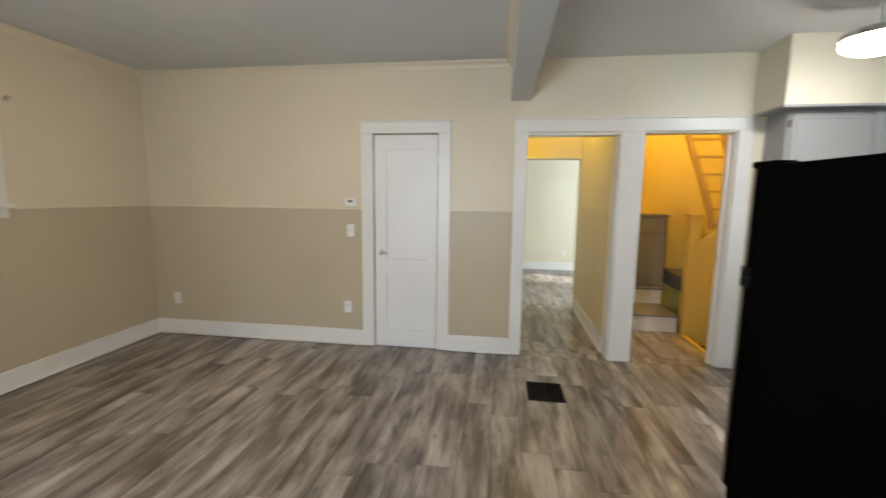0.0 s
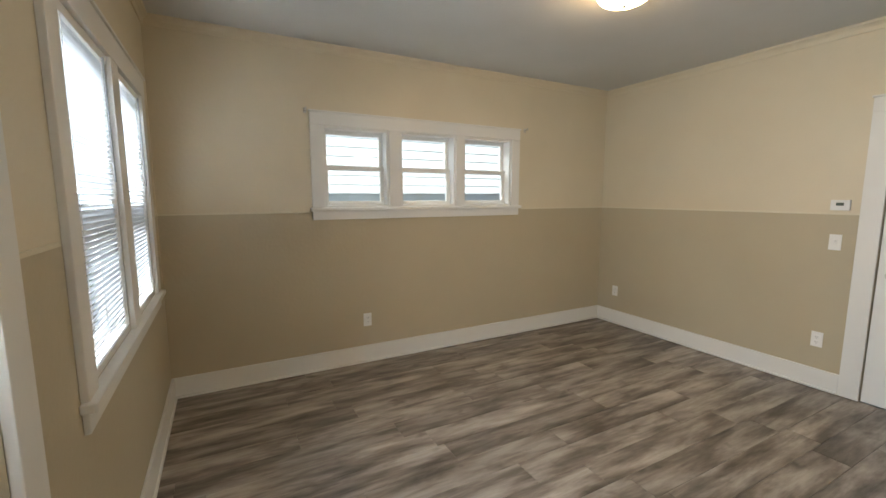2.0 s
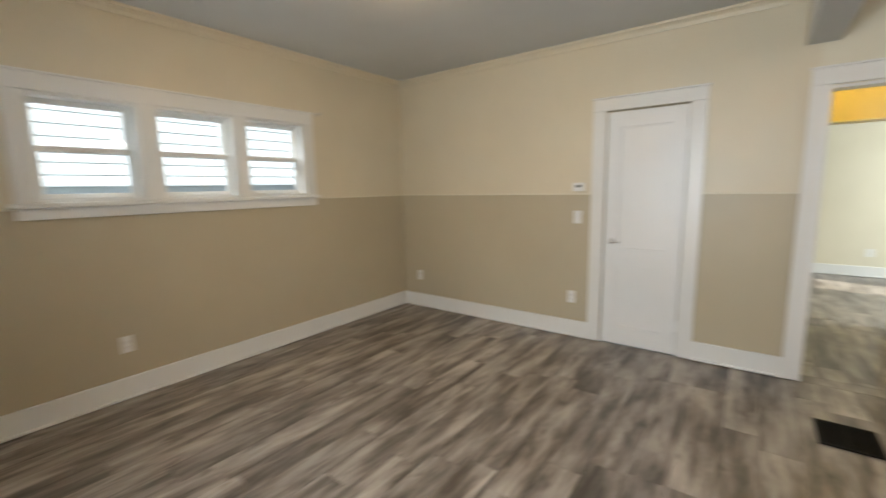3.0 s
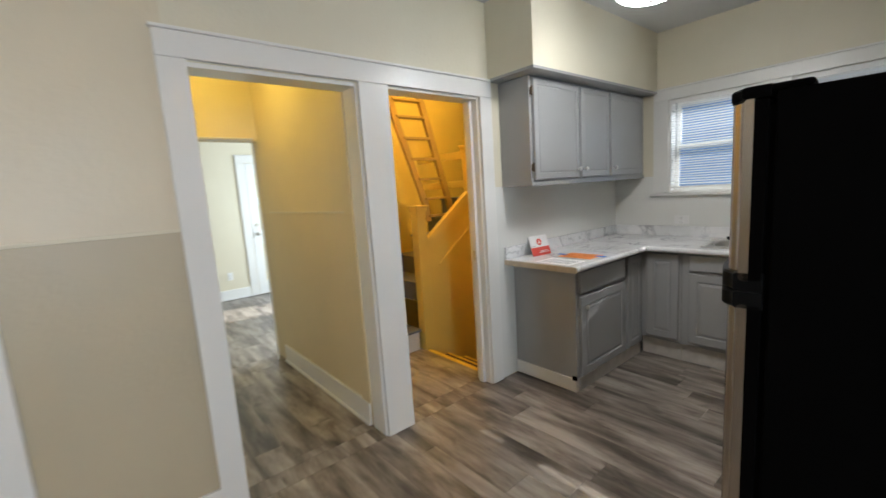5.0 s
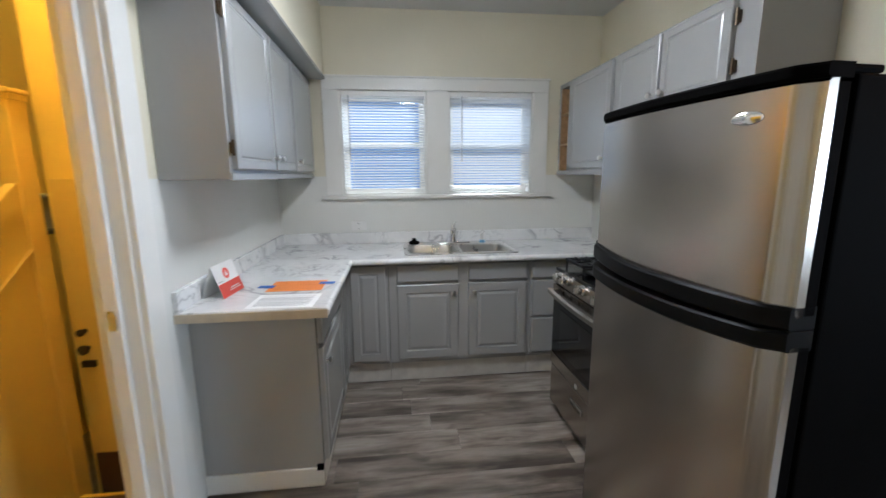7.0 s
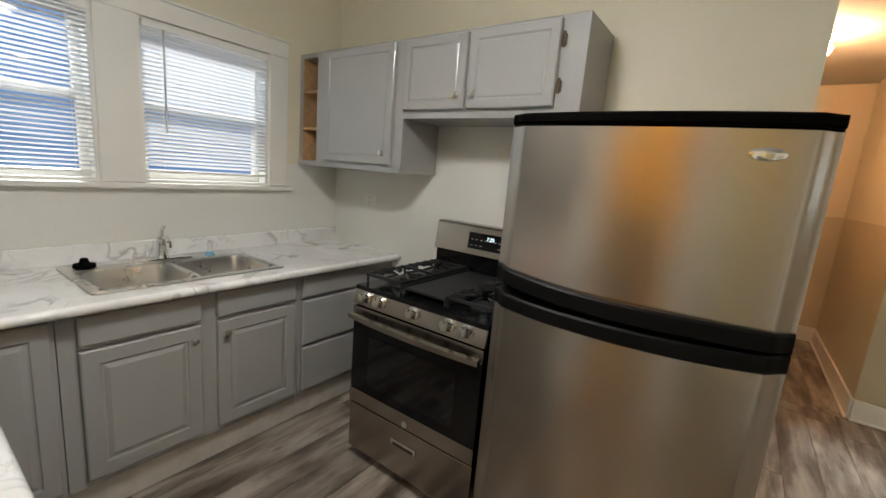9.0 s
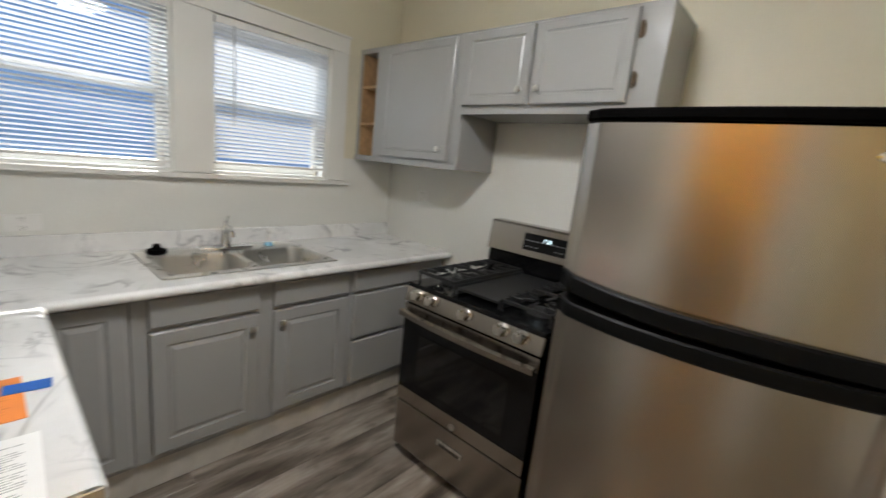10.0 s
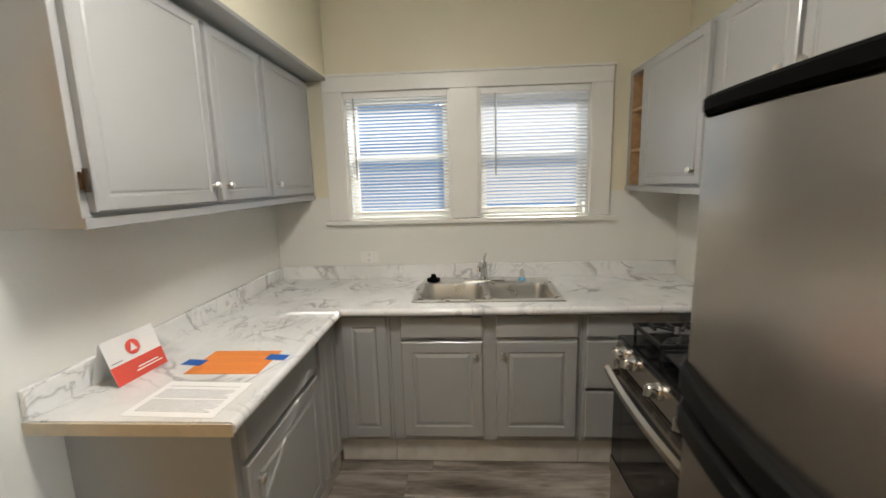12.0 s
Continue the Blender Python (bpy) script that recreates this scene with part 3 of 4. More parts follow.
rod(bm, (-0.33, 0, 1.09), (-0.33, -0.025, 1.09), 0.028, seg=20)
solid("deadbolt", bm, M_NICKEL, ed)


# ---- wall plates, thermostat, register ----
def wall_plate(name, axis, face, d, a, z, w, h, kind):
    rz = {("x", 1): -90, ("x", -1): 90, ("y", 1): 0, ("y", -1): 180}[axis, d]
    root = base(name, *((face, a, z) if axis == "x" else (a, face, z)), rz=rz)
    block("plate", M_PLASTIC, (-w / 2, w / 2, 0.0, 0.006, -h / 2, h / 2), parent=root, bev=0.002)
    if kind == "outlet":
        block("socket", M_PLASTIC, (-0.017, 0.017, 0.006, 0.009, 0.006, 0.034), (-0.017, 0.017, 0.006, 0.009, -0.034, -0.006), parent=root, bev=0.003)
        # dark raised chips show the shade of the socket holes
        slot_shades = []
        for zz in (0.02, -0.02):
            slot_shades += [(-0.008, -0.006, 0.009, 0.0095, zz - 0.005, zz + 0.005), (0.006, 0.008, 0.009, 0.0095, zz - 0.005, zz + 0.005), (-0.002, 0.002, 0.009, 0.0095, zz - 0.011, zz - 0.008)]
        block("slot", M_DARK, *slot_shades, parent=root)
        return tagged(root, "white plastic duplex outlet on the wall", "outlet", "wall outlets")
    if kind == "switch":
        block("toggle", M_PLASTIC, (-0.006, 0.006, 0.006, 0.018, -0.004, 0.014), (-0.012, 0.012, 0.006, 0.008, -0.022, 0.022), parent=root, bev=0.002)
        return tagged(root, "white plastic light switch on the wall", "light switch")
    return tagged(root, "white blank cable plate on the wall", "wall plate")


wall_plate("wall_outlet", "x", WX, 1, 1.528, 0.39, 0.072, 0.116, "outlet")
wall_plate("wall_outlet", "y", NY, -1, -2.678, 0.386, 0.072, 0.116, "outlet")
wall_plate("wall_outlet", "y", NY, -1, -0.813, 0.385, 0.072, 0.116, "outlet")
wall_plate("wall_switch", "y", NY, -1, -0.774, 1.14, 0.072, 0.116, "switch")
wall_plate("wall_outlet", "y", 9.2, -1, 1.93, 0.36, 0.072, 0.116, "outlet")
wall_plate("wall_outlet", "x", EX, -1, 3.83, 1.05, 0.115, 0.072, "outlet")
wall_plate("wall_outlet", "y", KS, 1, 4.05, 1.24, 0.116, 0.072, "outlet")
th = base("thermostat", -0.765, NY, 1.413)
block("body", M_PLASTIC, (-0.055, 0.055, -0.026, 0, -0.038, 0.038), parent=th, bev=0.005)
block("display", simple("lcd_grey", (0.12, 0.14, 0.11), 0.2), (-0.022, 0.022, -0.0275, -0.026, -0.004, 0.018), parent=th)
tagged(th, "small white thermostat with grey display on the wall", "thermostat")

vent = base("floor_register", 1.03, 3.695, 0.004)
vb = bmesh.new()
VW, VL = 0.135, 0.152
for b in ((-VW, VW, -VL, -VL + 0.022), (-VW, VW, VL - 0.022, VL), (-VW, -VW + 0.022, -VL + 0.022, VL - 0.022), (VW - 0.022, VW, -VL + 0.022, VL - 0.022)):
    cuboid(vb, *b, 0, 0.006, bev=0.002)
M_VENT = simple("dark_register_paint", (0.006, 0.005, 0.004), 0.6, spec=0.08)
solid("frame", vb, M_VENT, vent)
vb = bmesh.new()
for k in range(16):
    y = -VL + 0.03 + k * (2 * VL - 0.06) / 15
    cuboid(vb, -VW + 0.022, VW - 0.022, y - 0.0045, y + 0.0045, 0.0012, 0.0045)
cuboid(vb, -0.005, 0.005, -VL + 0.022, VL - 0.022, 0.0015, 0.005)
solid("louver", vb, M_VENT, vent)
# near-black sheet under the louvers paints the shade of the opening
block("duct_shade", simple("vent_shadow", (0.004, 0.004, 0.004), 0.9), (-VW + 0.01, VW - 0.01, -VL + 0.01, VL - 0.01, 0.0002, 0.001), parent=vent)
tagged(vent, "dark bronze metal floor register set in the plank floor", "floor vent")

# cable lying by the south wall
bm = bmesh.new()
pts = [(-0.75 + 0.09 * math.cos(a), 0.3 + 0.06 * math.sin(a), 0.008 + 0.03 * max(0, math.sin(a))) for a in np.linspace(0.2, 3.6, 14)]
pipe(bm, pts, 0.003, 6)
tagged(solid("cable", bm, M_BLACK, smooth=True), "thin black cable lying on the floor", "cable")


# ---- ceiling lamps ----
def dome_lamp(name, x, y, glow, label, r=0.15, rim=None, drop=0.0, flare=1.0):
    root = base(name, x, y, CZ - drop)
    if drop:
        bm = bmesh.new()
        rod(bm, (0, 0, drop - 0.025), (0, 0, drop), r * 0.42, seg=32)
        rod(bm, (0, 0, 0), (0, 0, drop - 0.025), 0.012, seg=12)
        solid("canopy", bm, M_PLASTIC, root, smooth=True)
    bm = bmesh.new()
    spin_profile(bm, [(r * q * flare, z) for q, z in ((0.78, 0.0), (0.86, -0.008), (0.9, -0.03), (0.86, -0.04), (0.8, -0.04))], None, 40)
    solid("rim", bm, rim or M_NICKEL, root, smooth=True)
    bm = bmesh.new()
    spin_profile(bm, [(r * 0.84, -0.038)] + [(r * 1.02 * math.cos(a), -0.058 - 0.065 * math.sin(a)) for a in np.linspace(-0.35, 1.45, 14)], None, 40)
    solid("shade", bm, glow, root, smooth=True)
    bm = bmesh.new()
    spin_profile(bm, [(0.012, -0.119), (0.013, -0.126), (0.006, -0.134), (0.002, -0.14)], None, 14)
    solid("finial", bm, M_NICKEL, root, smooth=True)
    return tagged(root, label, "ceiling lamp", "ceiling lamps")


dome_lamp("ceiling_lamp", -1.16, 2.5, M_WARM, "lit frosted glass dome lamp with nickel rim on the ceiling", 0.145)
dome_lamp("ceiling_lamp", 2.72, 3.36, M_COOL, "lit white frosted glass dome lamp on the kitchen ceiling", 0.165, M_NICKEL, 0.24, 1.22)


# ---- kitchen cabinets ----
def raised_panel(name, w, h, parent, m, raised=True, t=0.02, flat=False):
    """A cabinet door or drawer front in its own x-z plane, facing -y."""
    bm = bmesh.new()
    vs = cuboid(bm, 0, w, 0, t, 0, h)
    front = min(bm.faces, key=lambda f: f.calc_center_median().y)
    if flat:
        for th, dp in ((0.005, 0.004), (0.034, 0.0), (0.003, -0.004), (0.006, -0.001), (0.006, 0.003)):
            bmesh.ops.inset_region(bm, faces=[front], thickness=th, depth=dp, use_even_offset=True)
    elif raised:
        fr = min(0.052, w * 0.2)
        for th, dp in ((0.005, 0.004), (fr, 0.0), (0.004, -0.006), (0.006, -0.001), (0.018, 0.007)):
            bmesh.ops.inset_region(bm, faces=[front], thickness=th, depth=dp, use_even_offset=True)
    else:
        for th, dp in ((0.006, 0.005),):
            bmesh.ops.inset_region(bm, faces=[front], thickness=th, depth=dp, use_even_offset=True)
    return solid(name, bm, M_GREY, parent, m=m)


def knob(parent, m):
    bm = bmesh.new()
    spin_profile(bm, [(0.006, 0.0), (0.005, 0.012), (0.013, 0.018), (0.0155, 0.024), (0.012, 0.029), (0.002, 0.031)], Matrix.Rotation(radians(90), 4, "X"), 18)
    return solid("knob", bm, M_NICKEL, parent, smooth=True, m=m)


def base_unit(name, x, y, rz, w, depth, fronts, label, open_top=False, toe=0.0):
    """A floor cabinet: carcase, toe board, fronts (x0, x1, z0, z1, raised, knob_x, knob_z). Local front faces -y."""
    root = base(name, x, y, 0, rz)
    low = 0.15 if toe else 0.1
    if open_top:
        block("carcase", M_GREY, (0, w, 0.0, depth, low, 0.7), (0, w, 0.0, 0.03, 0.7, 0.865), parent=root)
    else:
        block("carcase", M_GREY, (0, w, 0.0, depth, low, 0.865), parent=root, bev=0.002)
    block("toe_board", M_TOE, (0, w, toe - 0.004, toe + 0.02, 0.006, low), parent=root, bev=0.002)
    for x0, x1, z0, z1, raised, kx, kz in fronts:
        d = raised_panel("door" if raised else "drawer_front", x1 - x0, z1 - z0, root, pose(x0, -0.021, z0), raised)
        if kx is not None:
            knob(d, pose(kx - x0, -0.003, kz - z0))
    return tagged(root, label, "cabinet", "grey base cabinets")


CF = 3.905
u = base_unit("base_cabinet", 2.87, CF, 0, 0.66, NY - CF - 0.002, [(0.025, 0.635, 0.7, 0.845, False, None, 0), (0.025, 0.635, 0.115, 0.675, True, 0.07, 0.6)], "grey painted base cabinet with drawer and raised-panel door")
block("side_panel", M_GREY, (-0.006, 0.0, 0.0, NY - CF - 0.002, 0.1, 0.865), parent=u)
block("end_base", M_TRIM, (-0.018, -0.006, 0.0, NY - CF - 0.002, 0.006, 0.1), parent=u, bev=0.003)
base_unit("base_cabinet", 3.532, CF, 0, 0.262, NY - CF - 0.002, [(0.02, 0.25, 0.115, 0.845, True, None, 0)], "grey painted corner base cabinet")
EF = 3.81
base_unit("base_cabinet", EF, 3.9, -90, 0.3, EX - EF - 0.002, [(0.05, 0.285, 0.18, 0.85, True, None, 0)], "narrow grey base cabinet with tall raised-panel door", toe=0.03)
base_unit("base_cabinet", EF, 3.597, -90, 0.98, EX - EF - 0.002,
          [(0.055, 0.475, 0.735, 0.85, False, None, 0), (0.545, 0.955, 0.735, 0.85, False, None, 0), (0.055, 0.475, 0.185, 0.715, True, 0.44, 0.655), (0.545, 0.955, 0.185, 0.715, True, 0.58, 0.655)], "grey painted sink cabinet with two raised-panel doors", open_top=True, toe=0.03)
base_unit("base_cabinet", EF, 2.614, -90, 0.73, EX - EF - 0.002, [(0.015, 0.46, 0.735, 0.85, False, None, 0), (0.015, 0.46, 0.46, 0.715, False, None, 0), (0.015, 0.46, 0.185, 0.44, False, None, 0)], "grey painted base cabinet with three drawers", toe=0.03)
lp = block("corner_bracket", M_BLACK, (2.851, 2.864, CF - 0.002, CF + 0.03, 0.088, 0.118), bev=0.003)
tagged(lp, "small black plastic bracket at the foot of a cabinet", "bracket")


def upper_unit(name, x, y, z, rz, w, depth, h, doors, label, hollow=None):
    """A wall cabinet with face frame; doors (x0, x1, knob_x, hinge_x). Local front faces -y; hollow: open bay (x0, x1)."""
    root = base(name, x, y, z, rz)
    if hollow:
        a, b = hollow
        t = 0.016
        rest = (b, w) if a < w / 2 else (0, a)
        block("carcase", M_GREY, (*rest, 0, depth, 0, h), (min(a, b) - 0.02 if a > w / 2 else 0, a + 0.03 if a < w / 2 else b, 0, depth, 0, 0.03), (a, b, 0, depth, h - 0.03, h), (0, a, 0, depth, 0.03, h), parent=root, bev=0.001)
        block("lining", M_WOODRAW, (a, b, depth - 0.02, depth, 0.03, h - 0.03), (a, a + 0.006, 0.004, depth - 0.02, 0.03, h - 0.03), (b - 0.006, b, 0.004, depth - 0.02, 0.03, h - 0.03), parent=root)
        for k in (1, 2):
            block("shelf", M_WOODRAW, (a + 0.006, b - 0.006, 0.006, depth - 0.02, h * k / 3 - 0.008, h * k / 3 + 0.008), parent=root, bev=0.002)
    else:
        block("carcase", M_GREY, (0, w, 0, depth, 0, h), parent=root, bev=0.002)
    block("bottom_rail", M_GREY, (0, w, -0.008, 0.0, -0.004, 0.026), parent=root, bev=0.002)
    for x0, x1, kx, hx in doors:
        d = raised_panel("door", x1 - x0, h - 0.055, root, pose(x0, -0.022, 0.038), True, flat=True)
        if kx is not None:
            knob(d, pose(kx - x0, -0.004, 0.062))
        if hx is not None:
            for zz in (0.12, h - 0.1):
                bm = bmesh.new()
                rod(bm, (hx, -0.016, zz - 0.03), (hx, -0.016, zz + 0.03), 0.006, seg=10)
                cuboid(bm, hx - 0.009, hx + 0.009, -0.012, -0.004, zz - 0.022, zz + 0.022)
                solid("hinge", bm, M_AGED, root, smooth=True)
    return tagged(root, label, "cabinet", "grey wall cabinets")


UF = 4.165
upper_unit("wall_cabinet", 2.775, UF, 1.435, 0, EX - 2.777, NY - UF - 0.002, 0.715, [(0.022, 0.556, 0.525, 0.012), (0.586, 0.99, 0.618, None), (1.026, 1.58, 1.062, None)], "grey painted wall cabinet with three raised-panel doors")
SF = 2.205
upper_unit("wall_cabinet", EX - 0.004, SF, 1.445, 180, EX - 0.004 - 3.5, SF - KS - 0.002, 0.69, [(0.285, 0.85, 0.8, None)], "grey painted wall cabinet with a door and open end shelves", hollow=(0.03, 0.18))
upper_unit("wall_cabinet", 3.496, SF, 1.735, 180, 0.946, SF - KS - 0.002, 0.4, [(0.004, 0.388, 0.352, None), (0.408, 0.835, 0.444, 0.85)], "grey painted short wall cabinet with two doors over the range")
sf = block("soffit", M_KIT, (2.675, EX - 0.001, 4.045, NY - 0.001, 2.168, CZ - 0.001))
structure(sf, "cream boxed soffit over the wall cabinets", "soffit")
structure(block("trim_soffit", M_GREY, (2.665, EX - 0.001, 4.035, NY - 0.002, 2.151, 2.168), bev=0.003), "grey painted board under the soffit", "trim")

# ---- countertop ----
CT0, CT1 = 0.868, 0.908
bm = bmesh.new()
SX0, SX1, SY0, SY1 = 3.86, 4.3, 2.72, 3.46
for b in ((2.765, EX - 0.002, 3.842, NY - 0.002), (3.752, EX - 0.002, KS + 0.002, SY0), (3.752, SX0, SY0, SY1), (SX1, EX - 0.002, SY0, SY1), (3.752, EX - 0.002, SY1, 3.842)):
    cuboid(bm, *b, CT0, CT1)
bmesh.ops.remove_doubles(bm, verts=bm.verts, dist=1e-5)
ct = base("countertop", 3.5, 4.1, CT0)
inv = Matrix.Translation((-3.5, -4.1, -CT0))
solid("slab", bm, M_MARBLE, ct, m=inv)
bm = bmesh.new()
rod(bm, (2.765, 3.842, CT1 - 0.02), (3.752, 3.842, CT1 - 0.02), 0.0197, seg=20)
rod(bm, (3.752, KS + 0.002, CT1 - 0.02), (3.752, 3.842, CT1 - 0.02), 0.0197, seg=20)
solid("rolled_edge", bm, M_MARBLE, ct, smooth=True, m=inv)
bm = bmesh.new()
cuboid(bm, 2.765, EX - 0.022, NY - 0.022, NY - 0.002, CT1, CT1 + 0.088, bev=0.004)
cuboid(bm, EX - 0.022, EX - 0.002, KS + 0.002, NY - 0.022, CT1, CT1 + 0.088, bev=0.004)
solid("backsplash", bm, M_MARBLE, ct, m=inv)
block("end_cap", simple("raw_laminate_edge", (0.56, 0.48, 0.36), 0.5), (2.76, 2.765, 3.83, NY - 0.002, CT0 - 0.002, CT1 - 0.006), parent=ct, m=inv)
tagged(ct, "white grey-veined marble laminate countertop with backsplash", "countertop")

# ---- sink ----
sk = base("kitchen_sink", 4.07, 3.09, CT1)
inv = Matrix.Translation((-4.07, -3.09, -CT1))


def basin(bm, x0, x1, y0, y1, depth, r=0.06, seg=6):
    """An open bowl with rounded corners, as a ring-by-ring loft."""
    def ring(off, z):
        pts = []
        for cx, cy, a0 in ((x1, y1, 0), (x0, y1, 90), (x0, y0, 180), (x1, y0, 270)):
            sx, sy = (1 if cx == x1 else -1), (1 if cy == y1 else -1)
            rr = max(r - off, 0.01)
            ox, oy = cx - sx * (off + rr), cy - sy * (off + rr)
            for k in range(seg + 1):
                a = radians(a0 + 90 * k / seg)
                pts.append(bm.verts.new((ox + rr * math.cos(a), oy + rr * math.sin(a), z)))
        return pts
    rings = [ring(o, z) for o, z in ((-0.012, 0.008), (0.0, 0.006), (0.006, -0.01), (0.014, -depth * 0.7), (0.024, -depth * 0.93), (0.05, -depth))]
    for v in (v for rg in rings for v in rg):
        v.co.z += CT1
    for a, b in zip(rings, rings[1:]):
        for k in range(len(a)):
            bm.faces.new((a[k], a[(k + 1) % len(a)], b[(k + 1) % len(a)], b[k]))
    bm.faces.new(rings[-1])


bm = bmesh.new()
basin(bm, 3.875, 4.2, 3.105, 3.445, 0.16)
basin(bm, 3.875, 4.2, 2.735, 3.075, 0.16)
solid("bowl", bm, M_SINK, sk, smooth=True, m=inv)
bm = bmesh.new()
Z0, Z1 = CT1 + 0.001, CT1 + 0.009
for b in ((3.83, 3.868, 2.695, 3.485), (4.207, 4.32, 2.695, 3.485), (3.868, 4.207, 2.695, 2.729), (3.868, 4.207, 3.451, 3.485), (3.868, 4.207, 3.081, 3.099)):
    cuboid(bm, *b, Z0, Z1, bev=0.003)
solid("rim", bm, M_SINK, sk, m=inv)
bm = bmesh.new()
for y in (3.275, 2.905):
    rod(bm, (4.04, y, CT1 - 0.158), (4.04, y, CT1 - 0.154), 0.04, seg=24)
solid("drain", bm, M_CHROME, sk, smooth=True, m=inv)
tagged(sk, "stainless double-bowl drop-in sink set in the countertop", "sink")

fc = base("kitchen_faucet", 4.265, 3.09, CT1 + 0.009)
bm = bmesh.new()
cuboid(bm, -0.03, 0.03, -0.125, 0.125, 0, 0.012, bev=0.005)
spin_profile(bm, [(0.027, 0.01), (0.024, 0.03), (0.022, 0.09), (0.024, 0.105), (0.018, 0.118), (0.004, 0.122)], None, 20)
pipe(bm, [(0, 0, 0.075), (-0.05, 0.01, 0.12), (-0.12, 0.025, 0.135), (-0.17, 0.035, 0.118)], 0.011)
rod(bm, (-0.17, 0.035, 0.12), (-0.172, 0.036, 0.095), 0.013)
pipe(bm, [(0, 0, 0.115), (0.012, -0.004, 0.15), (0.0, -0.012, 0.168)], 0.008)
solid("body", bm, M_CHROME, fc, smooth=True)
tagged(fc, "chrome single-lever faucet on the sink ledge", "faucet")
spr = base("sink_sprayer", 4.27, 2.86, CT1 + 0.009)
bm = bmesh.new()
spin_profile(bm, [(0.024, 0.0), (0.024, 0.006), (0.019, 0.012), (0.017, 0.02)], None, 20)
tagged(solid("collar", bm, simple("pale_blue_plastic", (0.2, 0.45, 0.65), 0.35), spr, smooth=True), "pale blue collar")
bm = bmesh.new()
spin_profile(bm, [(0.014, 0.018), (0.013, 0.045), (0.017, 0.06), (0.015, 0.07)], None, 18)
cuboid(bm, -0.034, 0.008, -0.008, 0.008, 0.066, 0.082, bev=0.004)
solid("head", bm, M_PLASTIC, spr, smooth=True)
tagged(spr, "small white side sprayer with pale blue collar on the sink", "sprayer")
bm = bmesh.new()
spin_profile(bm, [(0.035, 0.0), (0.042, 0.006), (0.04, 0.02), (0.02, 0.024), (0.014, 0.045), (0.004, 0.048)], pose(4.26, 3.4, CT1 + 0.009), 22)
tagged(solid("sink_stopper", bm, M_BLACK, smooth=True), "black rubber sink stopper lying on the sink ledge", "sink stopper")


# ---- refrigerator ----
fr = base("refrigerator", 2.199, 2.343, 0, 4)
FW, FY = 0.371, 0.355
block("cabinet", M_BLACK, (-FW, FW, -0.39, FY - 0.012, 0.02, 1.633), parent=fr, bev=0.006)


def bowed(name, z0, z1, material, bulge, t=0.055, y=FY, inset=0.0, end=None, sway=None):
    """A door slab bowed outward across its width; sway lowers it along the width."""
    bm = bmesh.new()
    n = 70
    rows = []
    for k in range(n + 1):
        s = -1 + 2 * k / n
        x = s * (FW - inset)
        yy = y + t + bulge * (1 - abs(s) ** 2.2) - 0.022 * min(1, max(0, abs(s) - 0.885) / 0.09)
        dz = sway(s) if sway else 0.0
        rows.append([bm.verts.new(p) for p in ((x, y, z0 + dz), (x, yy - 0.006, z0 + dz), (x, yy, z0 + dz + 0.006), (x, yy, z1 + dz - 0.006), (x, yy - 0.006, z1 + dz), (x, y, z1 + dz))])
    for a, b in zip(rows, rows[1:]):
        for i in range(6):
            bm.faces.new((a[i], a[(i + 1) % 6], b[(i + 1) % 6], b[i]))
    bm.faces.new(rows[0])
    bm.faces.new(list(reversed(rows[-1])))
    return solid(name, bm, material, fr, smooth=True)


bowed("freezer_door", 1.15, 1.622, M_STEEL, 0.034, 0.044, FY + 0.033)
bowed("fridge_door", 0.07, 1.085, M_STEEL, 0.034, 0.044, FY + 0.033)
block("door_liner", M_BLACK, (-FW, FW, FY + 0.003, FY + 0.034, 1.15, 1.617), parent=fr, bev=0.003)
block("door_liner", M_BLACK, (-FW, FW, FY + 0.003, FY + 0.034, 0.07, 1.085), parent=fr, bev=0.003)
tagged(bowed("top_cap", 1.623, 1.652, M_BLACK, 0.037, 0.082), "black plastic cap")
tagged(bowed("freezer_handle", 1.122, 1.172, M_HANDLE, 0.046, 0.088, sway=lambda s: 0.03 * max(0, s) ** 2), "black moulded handle")
tagged(bowed("fridge_handle", 1.062, 1.108, M_HANDLE, 0.046, 0.088, sway=lambda s: 0.012 * s * s), "black moulded handle")
block("gasket", M_BLACK, (-FW + 0.012, FW - 0.012, FY - 0.014, FY + 0.002, 0.08, 1.6), parent=fr)
block("kick_grille", M_BLACK, (-FW + 0.01, FW - 0.01, FY - 0.04, FY + 0.02, 0.006, 0.065), parent=fr, bev=0.004)
block("hinge_cover", M_BLACK, (-FW + 0.005, -FW + 0.1, FY - 0.08, FY + 0.04, 1.634, 1.652), parent=fr, bev=0.008)
bm = bmesh.new()
spin_profile(bm, [(0.03, 0.0), (0.029, 0.003), (0.024, 0.005), (0.004, 0.006)], pose(-0.245, FY + 0.095, 1.562, -90, 0, 7) @ Matrix.Diagonal((1.25, 0.5, 1, 1)), 28)
solid("badge", bm, M_CHROME, fr, smooth=True)
bm = bmesh.new()
rod(bm, (-FW + 0.02, FY + 0.045, 1.104), (-FW + 0.02, FY + 0.045, 1.126), 0.012)
solid("hinge", bm, M_CHROME, fr, smooth=True)
tagged(fr, "stainless top-freezer refrigerator with black sides and handles", "refrigerator")


